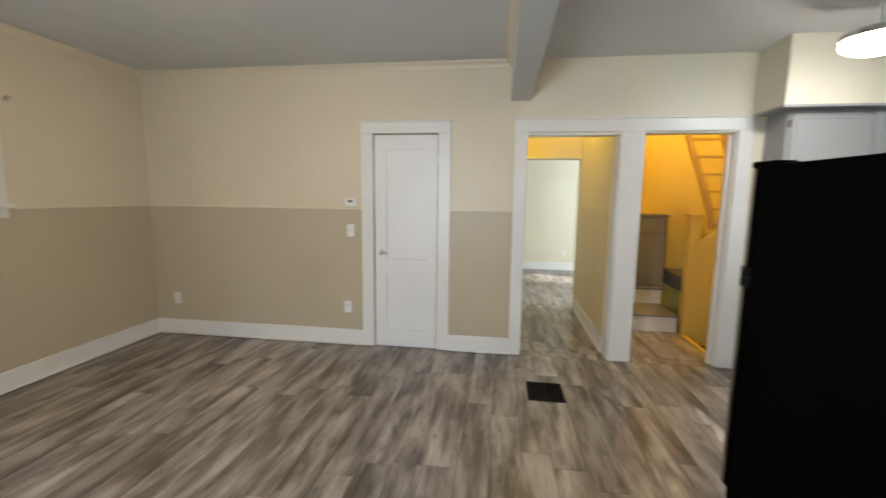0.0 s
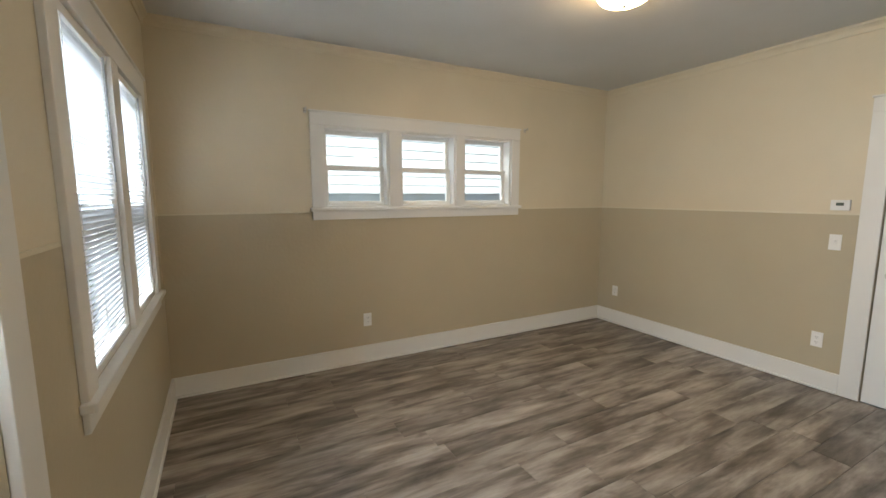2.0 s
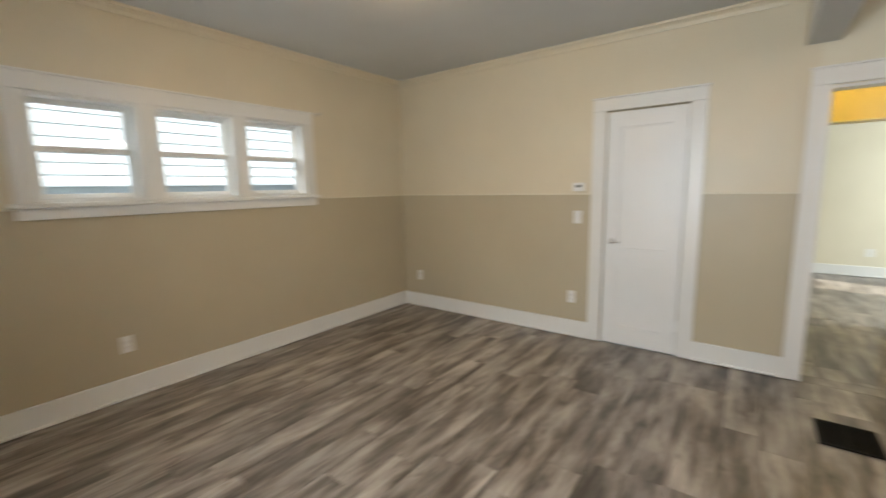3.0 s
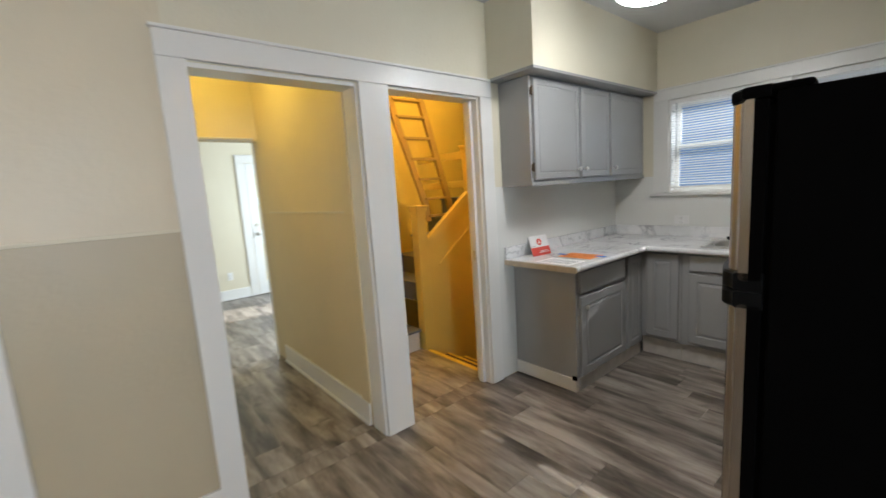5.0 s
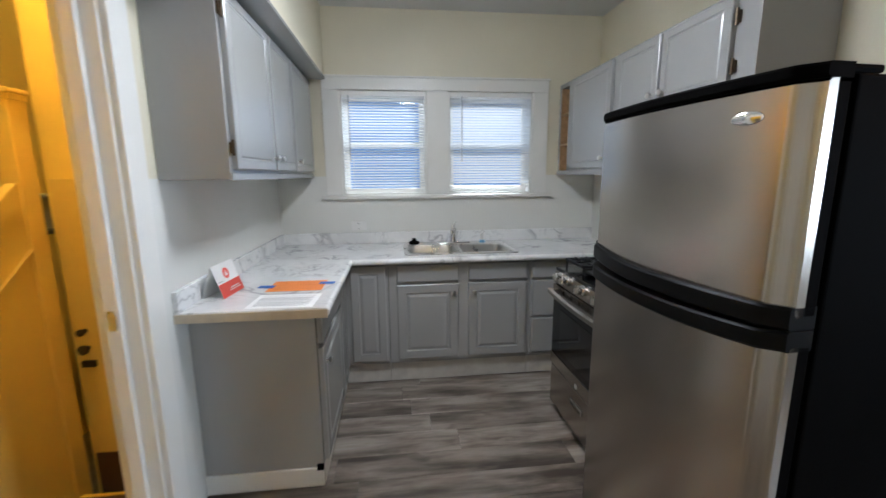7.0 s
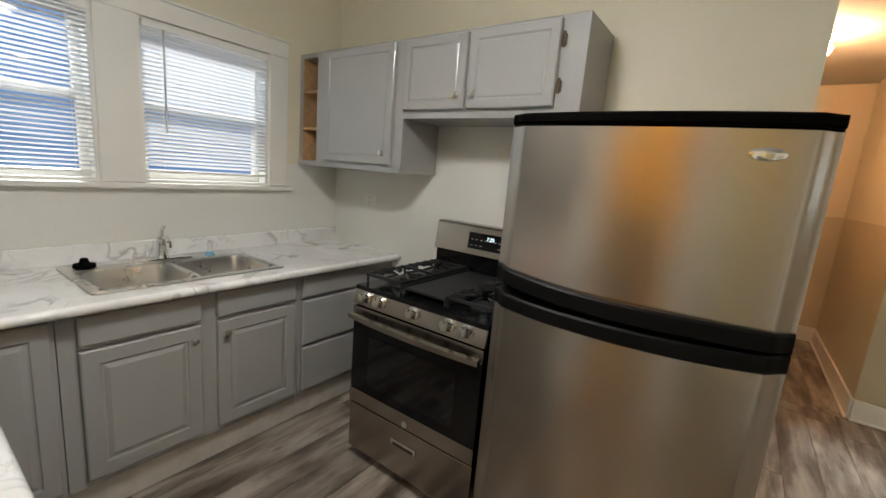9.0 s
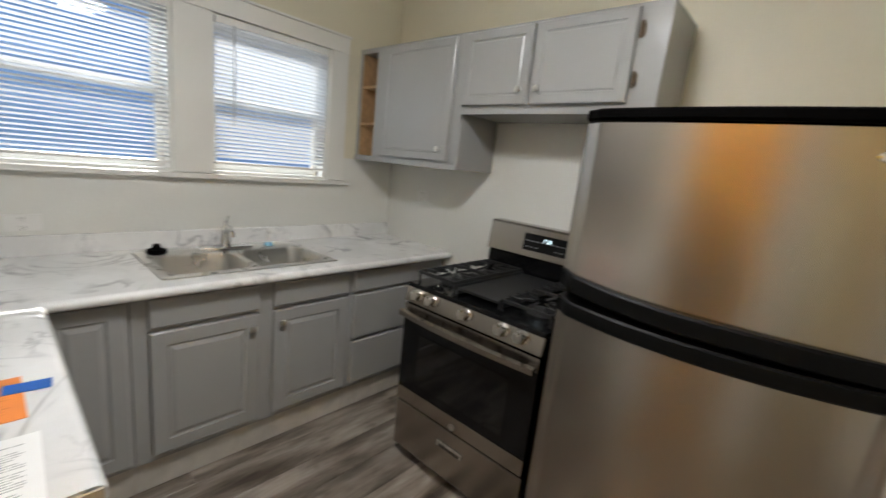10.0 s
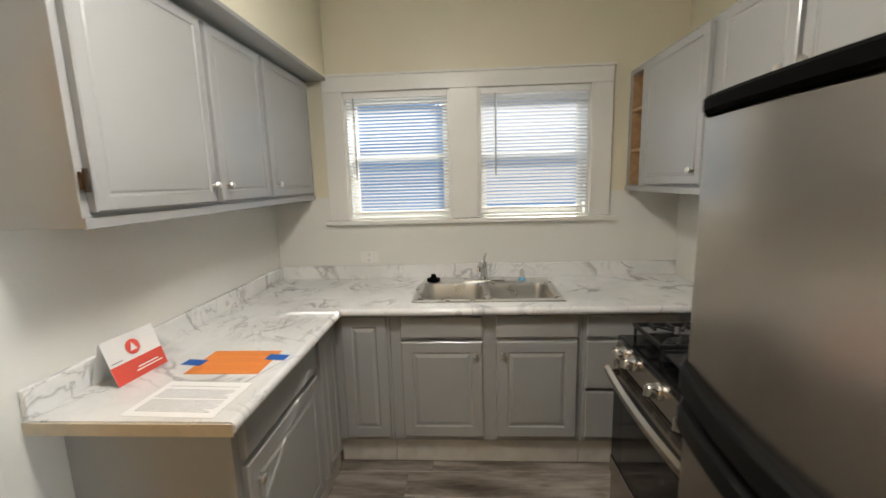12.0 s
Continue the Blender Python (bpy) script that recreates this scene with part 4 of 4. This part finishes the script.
# ---- gas range ----
st = base("gas_range", 3.012, 2.25, 0)
SW, SFY = 0.366, 0.36
block("body", M_BLACK, (-SW, SW, -0.36, SFY - 0.045, 0.03, 0.885), parent=st, bev=0.004)
block("cooktop", M_GLOSSB, (-SW - 0.002, SW + 0.002, -0.3, SFY - 0.01, 0.886, 0.908), parent=st, bev=0.006)
bm = bmesh.new()
prof = [(SFY - 0.045, 0.815), (SFY + 0.006, 0.82), (SFY - 0.014, 0.9), (SFY - 0.045, 0.902)]
ends = [[bm.verts.new((x, y, z)) for y, z in prof] for x in (-SW, SW)]
for k in range(4):
    bm.faces.new((ends[0][k], ends[0][(k + 1) % 4], ends[1][(k + 1) % 4], ends[1][k]))
bm.faces.new(ends[0])
bm.faces.new(list(reversed(ends[1])))
bmesh.ops.bevel(bm, geom=bm.edges[:], offset=0.003, segments=2, affect="EDGES")
solid("control_panel", bm, M_STEEL, st)
for x in (-0.275, -0.185, 0.0, 0.195, 0.285):
    bm = bmesh.new()
    spin_profile(bm, [(0.027, 0.0), (0.027, 0.006), (0.023, 0.01), (0.021, 0.034), (0.018, 0.038), (0.003, 0.039)], None, 24)
    cuboid(bm, -0.004, 0.004, -0.02, 0.02, 0.036, 0.044, bev=0.002)
    solid("control_knob", bm, M_NICKEL, st, smooth=True, m=pose(x, SFY - 0.004, 0.862, -79))
block("oven_door", M_GLOSSB, (-SW + 0.003, SW - 0.003, SFY - 0.04, SFY, 0.315, 0.81), parent=st, bev=0.004)
block("oven_trim", M_STEEL, (-SW + 0.003, SW - 0.003, SFY - 0.001, SFY + 0.004, 0.755, 0.81), parent=st, bev=0.0015)
block("oven_trim", M_STEEL, (-SW + 0.003, SW - 0.003, SFY - 0.001, SFY + 0.004, 0.315, 0.385), parent=st, bev=0.0015)
block("oven_window", simple("dark_oven_glass", (0.006, 0.006, 0.007), 0.05), (-0.25, 0.25, SFY - 0.001, SFY + 0.002, 0.43, 0.68), parent=st)
# vent slots are uncut: dark strips give the shade inside them
bm = bmesh.new()
for k in range(3):
    for s in range(6):
        x = -0.28 + s * 0.1
        cuboid(bm, x, x + 0.075, SFY + 0.003, SFY + 0.0055, 0.796 - k * 0.009 - 0.004, 0.796 - k * 0.009)
solid("vent_slot_shade", bm, M_DARK, st)
bm = bmesh.new()
n = 16
pr = []
for k in range(n + 1):
    s = -1 + 2 * k / n
    x, y = s * (SW - 0.005), SFY + 0.03 + 0.02 * (1 - s * s)
    pr.append([bm.verts.new((x, y + dy, 0.768 + dz)) for dy, dz in ((-0.008, -0.02), (0.008, -0.013), (0.01, 0.01), (-0.006, 0.016))])
for a, b in zip(pr, pr[1:]):
    for i in range(4):
        bm.faces.new((a[i], a[(i + 1) % 4], b[(i + 1) % 4], b[i]))
bm.faces.new(pr[0])
bm.faces.new(list(reversed(pr[-1])))
for s in (-1, 1):
    cuboid(bm, s * (SW - 0.03) - 0.014, s * (SW - 0.03) + 0.014, SFY, SFY + 0.032, 0.755, 0.781, bev=0.003)
solid("oven_handle", bm, M_STEEL, st, smooth=True)
block("drawer", M_STEEL, (-SW + 0.003, SW - 0.003, SFY - 0.04, SFY - 0.002, 0.06, 0.305), parent=st, bev=0.005)
block("drawer_grip", M_CHROME, (-0.075, 0.075, SFY - 0.003, SFY + 0.003, 0.205, 0.235), parent=st, bev=0.002)
# dark plate on the grip, painted-in shade of its hollow
block("grip_shade", M_DARK, (-0.06, 0.06, SFY + 0.0025, SFY + 0.004, 0.208, 0.221), parent=st)
bm = bmesh.new()
rod(bm, (0.0, SFY + 0.003, 0.335), (0.0, SFY + 0.0055, 0.335), 0.015, seg=22)
solid("badge", bm, M_NICKEL, st, smooth=True)
# back guard
bm = bmesh.new()
prof = [(-0.36, 0.9), (-0.29, 0.9), (-0.285, 1.02), (-0.255, 1.035), (-0.275, 1.185), (-0.285, 1.195), (-0.36, 1.195)]
ends = [[bm.verts.new((x, y, z)) for y, z in prof] for x in (-SW, SW)]
for k in range(len(prof)):
    j = (k + 1) % len(prof)
    bm.faces.new((ends[0][k], ends[0][j], ends[1][j], ends[1][k]))
bm.faces.new(ends[0])
bm.faces.new(list(reversed(ends[1])))
solid("back_guard", bm, M_STEEL, st)
block("guard_base", M_GLOSSB, (-SW + 0.002, SW - 0.002, -0.29, -0.278, 0.908, 1.02), parent=st)
gm = pose(0, -0.2635, 1.115, 7.6)
block("display", M_GLOSSB, (-0.14, 0.14, -0.001, 0.004, -0.048, 0.042), parent=st, bev=0.003, m=gm)
cu = bpy.data.curves.new("clock", "FONT")
cu.body, cu.size, cu.align_x, cu.align_y, cu.extrude = "7:20", 0.027, "CENTER", "CENTER", 0.0004
tx = new("clock_digits", cu)
cu.materials.append(M_LED)
tx.parent, tx.matrix_basis = st, gm @ pose(0, 0.0055, 0.015, 90, 0, 180)
bm = bmesh.new()
for r in range(2):
    for k in range(9):
        if r == 0 and 3 <= k <= 5:
            continue
        cuboid(bm, -0.122 + k * 0.0285, -0.108 + k * 0.0285, 0.004, 0.0045, -0.03 + r * 0.032, -0.026 + r * 0.032)
solid("button_print", bm, M_INK, st, m=gm)
# burners and grates
for bx, by, r in ((-0.24, 0.17, 0.045), (0.24, 0.17, 0.05), (-0.24, -0.13, 0.04), (0.24, -0.13, 0.045)):
    bm = bmesh.new()
    spin_profile(bm, [(r * 1.25, 0.908), (r * 1.2, 0.914), (r, 0.916), (r, 0.926), (r * 0.8, 0.93), (0.003, 0.931)], Matrix.Translation((bx, by, 0)), 24)
    solid("burner", bm, M_IRON, st, smooth=True)
for gx0, gx1 in ((-0.355, -0.125), (0.125, 0.355)):
    bm = bmesh.new()
    gz0, gz1 = 0.93, 0.945
    for x in (gx0, gx1 - 0.012):
        cuboid(bm, x, x + 0.012, -0.26, 0.3, gz0, gz1, bev=0.003)
    for y in (-0.26, 0.015, 0.288):
        cuboid(bm, gx0, gx1, y, y + 0.012, gz0, gz1, bev=0.003)
    for k in range(8):
        y = -0.215 + k * 0.065
        for x0, x1 in ((gx0, gx0 + 0.062), (gx1 - 0.062, gx1)):
            cuboid(bm, x0, x1, y - 0.005, y + 0.005, gz0 + 0.002, gz1 + 0.004, bev=0.002)
    cx = (gx0 + gx1) / 2
    for cy in (0.17, -0.13):
        for k in range(6):
            a = radians(30 + 60 * k)
            rod(bm, (cx + 0.03 * math.cos(a), cy + 0.03 * math.sin(a), 0.944), (cx + 0.115 * math.cos(a), cy + 0.13 * math.sin(a), 0.938), 0.006, seg=6)
    for x in (gx0 + 0.006, gx1 - 0.006):
        for y in (-0.25, 0.02, 0.29):
            rod(bm, (x, y, 0.892), (x, y, 0.932), 0.006, seg=8)
    solid("grate", bm, M_IRON, st, m=pose(0, 0, 0.016))
bm = bmesh.new()
cuboid(bm, -0.118, 0.118, -0.25, 0.29, 0.928, 0.94, bev=0.004)
for x in (-0.118, 0.108):
    cuboid(bm, x, x + 0.01, -0.25, 0.29, 0.908, 0.95, bev=0.003)
solid("griddle", bm, M_IRON, st)
tagged(st, "stainless and black gas range with cast iron grates and griddle", "range")


# ---- papers on the counter ----
def sheet(name, material, cx, cy, w, h, rz, z, label, lines, ink, skip=()):
    root = base(name, cx, cy, z, rz)
    block("page", material, (-w / 2, w / 2, -h / 2, h / 2, 0, 0.0012), parent=root)
    bm = bmesh.new()
    rnd = random.Random(len(name) + 3)
    for k in range(lines):
        y = h / 2 - 0.03 - k * (h - 0.05) / lines
        if k in skip:
            continue
        x = -w / 2 + 0.022
        end = w / 2 - 0.022 - (rnd.random() * 0.05 if k % 4 == 3 else 0)
        while x < end - 0.01:
            e = min(x + rnd.uniform(0.008, 0.035), end)
            cuboid(bm, x, e, y - 0.0009, y + 0.0009, 0.0012, 0.0015)
            x = e + 0.003
    tagged(solid("print", bm, ink, root), kind="stuff")
    return tagged(root, label, "paper")


sheet("printed_sheet", M_PAPER, 2.884, 4.028, 0.275, 0.2, -92, CT1 + 0.0005, "white printed letter sheet lying on the countertop", 22, M_INK, (1, 2, 11))
og = sheet("orange_notice", M_ORANGE, 3.137, 4.03, 0.26, 0.19, -90, CT1 + 0.0005, "orange paper notice taped on the countertop", 12, M_INKO, (2, 7))
for i, (x, y) in enumerate(((3.13, 4.178), (3.172, 3.893))):
    tp = block("masking_tape", M_BLUE, (-0.038, 0.038, -0.022, 0.022, 0, 0.0008), m=pose(x, y, CT1 + 0.002, 0, 0, 84))
    tagged(tp, "strip of blue masking tape on the countertop", "tape", "blue tape strips")
# folded card standing like a tent
cdm = base("tent_card", 3.05, 4.347, CT1, -5)
cw, ch, lean = 0.198, 0.152, 18
for s, nm in ((1, "front"), (-1, "back")):
    m = pose(0, 0, 0, 0, 0, 0 if s == 1 else 180) @ pose(0, -0.0495, 0, -lean)
    block(nm + "_leaf", M_PAPER, (-cw / 2, cw / 2, 0, 0.0012, 0, ch), parent=cdm, m=m)
    if s == 1:
        block("red_band", M_RED, (-cw / 2, cw / 2, -0.0006, 0.0, 0.0, ch * 0.42), parent=cdm, m=m)
        bm = bmesh.new()
        rod(bm, (0, -0.0008, ch * 0.68), (0, 0.0, ch * 0.68), 0.026, seg=28)
        solid("emblem", bm, M_RED, cdm, m=m)
        bm = bmesh.new()
        tri = [bm.verts.new((x, -0.0014, ch * 0.68 + z)) for x, z in ((-0.013, -0.012), (0.013, -0.012), (0.0, 0.016))]
        bmesh.ops.extrude_face_region(bm, geom=[bm.faces.new(tri)])
        for v in bm.verts[3:]:
            v.co.y += 0.0006
        solid("emblem_mark", bm, M_PAPER, cdm, m=m)
        block("caption_print", M_PAPER, (-0.02, 0.085, -0.0012, -0.0006, 0.02, 0.024), parent=cdm, m=m)
        block("caption_print", M_PAPER, (-0.01, 0.07, -0.0012, -0.0006, 0.03, 0.034), parent=cdm, m=m)
        block("caption_print", M_INK, (-0.09, -0.05, -0.0006, 0, ch * 0.48, ch * 0.5), parent=cdm, m=m)
tagged(cdm, "white and red folded tent card standing on the countertop", "card")


# ---- stairwell ----
PY = 5.34
sp0 = base("stair_bulkhead", 2.7, PY, 0)
bm = bmesh.new()
poly = [(0.0, -0.02), (0.0, 0.95), (0.08, 1.03), (0.6, 1.42), (0.66, 1.42), (0.66, -0.6)]
f0 = [bm.verts.new((x, 0.0, z)) for x, z in poly]
f1 = [bm.verts.new((x, 0.05, z)) for x, z in poly]
bm.faces.new(f0)
bm.faces.new(list(reversed(f1)))
for k in range(len(poly)):
    j = (k + 1) % len(poly)
    bm.faces.new((f0[k], f1[k], f1[j], f0[j]))
solid("panelling", bm, M_YWOOD, sp0)
mm = pose(0.06, -0.012, 0.92, 0, -math.degrees(math.atan2(0.39, 0.52)))
for z0, z1, t in ((0.0, 0.085, 0.01), (-0.2, -0.188, 0.012)):
    bm = bmesh.new()
    cuboid(bm, 0, 0.66, -0.002, t, z0, z1, bev=0.002, m=mm)
    solid("skirt_board", bm, M_YWOOD, sp0)
for x, z0, z1 in ((0.0, 0, 1.3), (0.66, -0.6, 1.84)):
    bm = bmesh.new()
    cuboid(bm, x - 0.05, x + 0.05, -0.014, 0.08, z0, z1, bev=0.004)
    cuboid(bm, x - 0.068, x + 0.068, -0.038, 0.098, z1, z1 + 0.022, bev=0.006)
    cuboid(bm, x - 0.058, x + 0.058, -0.026, 0.088, z1 - 0.03, z1, bev=0.004)
    solid("newel_post", bm, M_YWOOD, sp0)
for z in (1.49, 1.78):
    block("guard_rail", M_YWOOD, (0.655, 0.69, 0.08, 0.865, z - 0.035, z + 0.035), parent=sp0, bev=0.004)
tagged(sp0, "golden painted stair panelling with newel posts and guard rails", "staircase")

# lower steps and winder
sr = base("lower_stairs", 2.2, 5.37, 0)
for k, (y0, z0, z1) in enumerate(((0.0, 0.0, 0.2), (0.5, 0.2, 0.4))):
    block("riser", M_TRIM if k < 2 else M_GREYP, (-0.4, 0.42, y0 + 0.012, y0 + 0.03, z0 + 0.004, z1 - 0.022), parent=sr)
    block("tread", M_GREYP, (-0.4, 0.43, y0 - 0.02, 0.84, z1 - 0.022, z1), parent=sr, bev=0.006)
for k in range(5):
    x, z = 0.56 + k * 0.23, 0.4 + k * 0.19
    block("riser", M_GREYP, (x, x + 0.018, 0.06, 0.84, z, z + 0.168), parent=sr)
    block("tread", M_GREYP, (x - 0.025, x + 0.27, 0.06, 0.84, z + 0.168, z + 0.19), parent=sr, bev=0.005)
tagged(sr, "grey painted wooden steps with white risers", "stairs")
gb = base("stair_chest", 2.3, 5.93, 0.4)
block("body", M_GREYP, (-0.28, 0.34, 0.0, 0.26, 0.0, 0.86), parent=gb, bev=0.006)
block("top", M_GREYP, (-0.3, 0.36, -0.02, 0.27, 0.86, 0.885), parent=gb, bev=0.005)
block("drawer", M_GREYP, (-0.25, 0.31, -0.014, 0.0, 0.66, 0.84), (-0.25, 0.31, -0.014, 0.0, 0.04, 0.64), parent=gb, bev=0.005)
tagged(gb, "grey painted built-in cabinet on the stair landing", "cabinet")

# cellar steps with yellow nosings
cs = base("cellar_stairs", 2.66, 4.97, 0)
M_NOSE = painted("yellow_nosing_paint", (0.8, 0.58, 0.05), 0.45)
M_CTREAD = simple("dark_brown_tread", (0.07, 0.03, 0.016), 0.6)
block("nosing", M_NOSE, (-0.01, 0.03, -0.37, 0.345, -0.03, 0.004), parent=cs, bev=0.003)
for k in range(1, 4):
    x, z = 0.03 + (k - 1) * 0.21, -0.1 * k
    block("riser", M_YWOOD, (x - 0.016, x, -0.37, 0.345, z, z + 0.07), parent=cs)
    block("tread", M_CTREAD, (x, x + 0.192, -0.37, 0.345, z - 0.03, z), parent=cs, bev=0.002)
    block("nosing", M_NOSE, (x + 0.192, x + 0.213, -0.37, 0.345, z - 0.03, z + 0.003), parent=cs, bev=0.003)
tagged(cs, "dark cellar steps going down with yellow painted nosings", "stairs")
db = base("side_door", 3.495, 4.98, -0.56)
block("leaf", M_YWOOD, (-0.03, 0.0, -0.37, 0.345, 0, 2.0), parent=db, bev=0.003)
block("kick_plate", M_CTREAD, (-0.034, -0.03, 0.2, 0.335, 0.02, 0.42), parent=db)
for z, rr in ((1.17, 0.02), (1.07, 0.027)):
    bm = bmesh.new()
    rod(bm, (-0.03, 0.285, z), (-0.07, 0.285, z), 0.012)
    spin_profile(bm, [(0.01, 0.0), (rr, 0.012), (rr, 0.026), (0.004, 0.034)], pose(-0.05, 0.285, z, 0, -90), 18)
    solid("knob", bm, M_DARK, db, smooth=True)
block("latch", M_DARK, (-0.05, -0.03, 0.25, 0.32, 0.96, 0.995), parent=db, bev=0.003)
tagged(db, "golden painted side door with dark knob and latch, closed", "door")

# ladder leaning over the stairs
ld = base("wooden_ladder", 3.0, 5.6, 1.2)
M_LAD = painted("golden_ladder_paint", (0.5, 0.34, 0.1), 0.45, grain=30)
RT = [(0.315, -0.05), (0.3, 0.0), (0.22, 0.29), (0.138, 0.56), (0.06, 0.84), (-0.01, 1.08), (-0.04, 1.17), (-0.1, 1.22), (-0.18, 1.235)]
LT = [(-0.015, -0.05), (-0.04, 0.13), (-0.18, 0.53), (-0.32, 0.92), (-0.36, 1.1)]
for pts in (RT, LT):
    bm = bmesh.new()
    rows = [[bm.verts.new((x + dx, dy, z)) for dx, dy in ((-0.03, -0.02), (0.03, -0.02), (0.03, 0.02), (-0.03, 0.02))] for x, z in pts]
    for a, b in zip(rows, rows[1:]):
        for i in range(4):
            bm.faces.new((a[i], a[(i + 1) % 4], b[(i + 1) % 4], b[i]))
    bm.faces.new(rows[0])
    bm.faces.new(list(reversed(rows[-1])))
    solid("stile", bm, M_LAD, ld)
for z in (0.0, 0.17, 0.36, 0.55, 0.74, 0.93, 1.08):
    xl = float(np.interp(z, [q[1] for q in LT], [q[0] for q in LT]))
    xr = float(np.interp(z, [q[1] for q in RT], [q[0] for q in RT]))
    block("rung", M_LAD, (xl + 0.01, xr - 0.01, -0.035, 0.045, z - 0.011, z + 0.011), parent=ld, bev=0.003)
tagged(ld, "golden brown wooden ladder with flat rungs leaning over the stairs", "ladder")


# lamps of hall and stairwell, out of sight above the openings
def bulb_lamp(x, y, z, glow, label):
    root = base("bulb_lamp", x, y, z)
    bm = bmesh.new()
    spin_profile(bm, [(0.055, 0.0), (0.05, -0.02), (0.02, -0.03), (0.02, -0.05)], None, 24)
    solid("socket", bm, M_PLASTIC, root, smooth=True)
    bm = bmesh.new()
    spin_profile(bm, [(0.02, -0.05), (0.05, -0.07), (0.066, -0.11), (0.05, -0.15), (0.025, -0.168), (0.002, -0.172)], None, 20)
    solid("bulb", bm, glow, root, smooth=True)
    tagged(root, label, "ceiling lamp", "bare bulb lamps")
    return root


bulb_lamp(1.15, 5.5, CZ, M_BULBH, "bare warm bulb in a ceiling socket in the hall")
bulb_lamp(2.9, 5.0, 3.6, M_BULB, "bare warm bulb in a ceiling socket over the stairs")
bulb_lamp(1.7, -0.15, CZ, M_BULBP, "bare warm bulb in a ceiling socket in the passage")

# ---- outside ----
gd = block("ground", M_GROUND, (-400, 400, -400, 400, -0.75, -0.7))
structure(gd, "pale concrete yard round the house", "ground")
structure(block("foundation_skirt", M_SIDING, (WX - 0.15, EX + 0.15, -2.03, SY - 0.17, -0.7, -0.1)), "plain foundation", "foundation")


def clapboard(name, material, x, d, y0, y1, z1, label):
    """A neighbour's wall of lapped boards; d is the way it faces along x."""
    root = base(name, x, (y0 + y1) / 2, -0.7)
    h, w = z1 + 0.7, y1 - y0
    block("wall", material, (-0.1, 0.1, -w / 2, w / 2, 0, h), parent=root)
    bm = bmesh.new()
    k = 0.0
    while k < h - 0.1:
        a = [bm.verts.new((d * q, s * w / 2, zz)) for s in (-1, 1) for q, zz in ((0.13, k), (0.102, k), (0.102, k + 0.13), (0.108, k + 0.13))]
        for f in ((0, 1, 5, 4), (1, 2, 6, 5), (2, 3, 7, 6), (3, 0, 4, 7)):
            bm.faces.new([a[i] for i in f])
        k += 0.13
    tagged(solid("clapboards", bm, material, root), kind="stuff")
    return tagged(root, label, "house")


clapboard("neighbour_house", M_SIDING, -5.4, 1, -3, 9, 5.0, "neighbouring house wall of white lapped siding")
clapboard("neighbour_house", M_BSIDING, 10.4, -1, -3, 10, 3.3, "neighbouring house wall of blue grey lapped siding")


# ---- plank floors ----
fl = block("floor", M_SUB, (WX - 0.16, EX + 0.16, -2.04, NY, -0.1, -0.0045))
structure(fl, "grey brown wood-look plank floor", "floor")
PW, PL, GAP = 0.178, 1.21, 0.0016


def plank_mesh(w, l):
    bm = bmesh.new()
    cuboid(bm, -w / 2 + GAP / 2, w / 2 - GAP / 2, -l / 2 + GAP / 2, l / 2 - GAP / 2, -0.004, 0.0)
    top = max(bm.faces, key=lambda f: f.calc_center_median().z)
    bmesh.ops.inset_region(bm, faces=[top], thickness=0.0016, depth=0.0, use_even_offset=True)
    for v in bm.verts:
        if v.co.z > -0.0001 and not all(abs(v.co.x) < w / 2 - GAP / 2 - 0.001 and abs(v.co.y) < l / 2 - GAP / 2 - 0.001 for _ in (0,)):
            v.co.z = -0.0012
    me = bpy.data.meshes.new("plank")
    bmesh.ops.recalc_face_normals(bm, faces=bm.faces)
    bm.to_mesh(me)
    bm.free()
    me.materials.append(M_PLANK)
    return me


full = plank_mesh(PW, PL)


def lay(parent, x0, x1, y0, y1, seed):
    rnd = random.Random(seed)
    x = x0
    while x < x1 - 0.02:
        w = min(PW, x1 - x)
        y = y0 - rnd.random() * PL
        while y < y1 - 0.01:
            a, b = max(y, y0), min(y + PL, y1)
            if b - a > 0.03:
                if w == PW and abs(b - a - PL) < 1e-6:
                    me = full
                else:
                    me = plank_mesh(w, b - a)
                ob = new("plank", me)
                ob.parent = parent
                ob.matrix_basis = Matrix.Translation((x + w / 2, (a + b) / 2, 0))
            y += PL
        x += PW


lay(fl, WX, 1.8, SY, NY, 4)
lay(fl, 1.8, EX, KS - 0.1, NY, 12)
lay(fl, 1.1, 1.8, -1.9, SY, 9)


def floor_field(name, label, x0, x1, y0, y1, seed):
    """A plank floor farther off, as one sheet of separate boards."""
    sub = block(name, M_SUB, (x0, x1, y0, y1, -0.1, -0.0045))
    structure(sub, label, "floor")
    rnd = random.Random(seed)
    bm = bmesh.new()
    x = x0
    while x < x1 - 0.02:
        w = min(PW, x1 - x)
        y = y0 - rnd.random() * PL
        while y < y1 - 0.01:
            a, b = max(y, y0), min(y + PL, y1)
            if b - a > 0.03:
                cuboid(bm, x + GAP / 2, x + w - GAP / 2, a + GAP / 2, b - GAP / 2, -0.004, 0.0)
            y += PL
        x += PW
    tagged(solid("planks", bm, M_PLANK, sub), kind="stuff")


floor_field("floor_hall", "grey brown plank floor of the hall", 0.62, 1.785, NY + 0.14, 6.33, 5)
floor_field("floor_thresholds", "plank floor in the doorways", 0.87, 2.57, NY, NY + 0.139, 6)
floor_field("floor_stair_foot", "plank floor at the foot of the stairs", 1.8, 2.655, NY + 0.14, 6.21, 7)
floor_field("floor_far_room", "grey brown plank floor of the far room", -3.0, 4.4, 6.33, 9.2, 8)
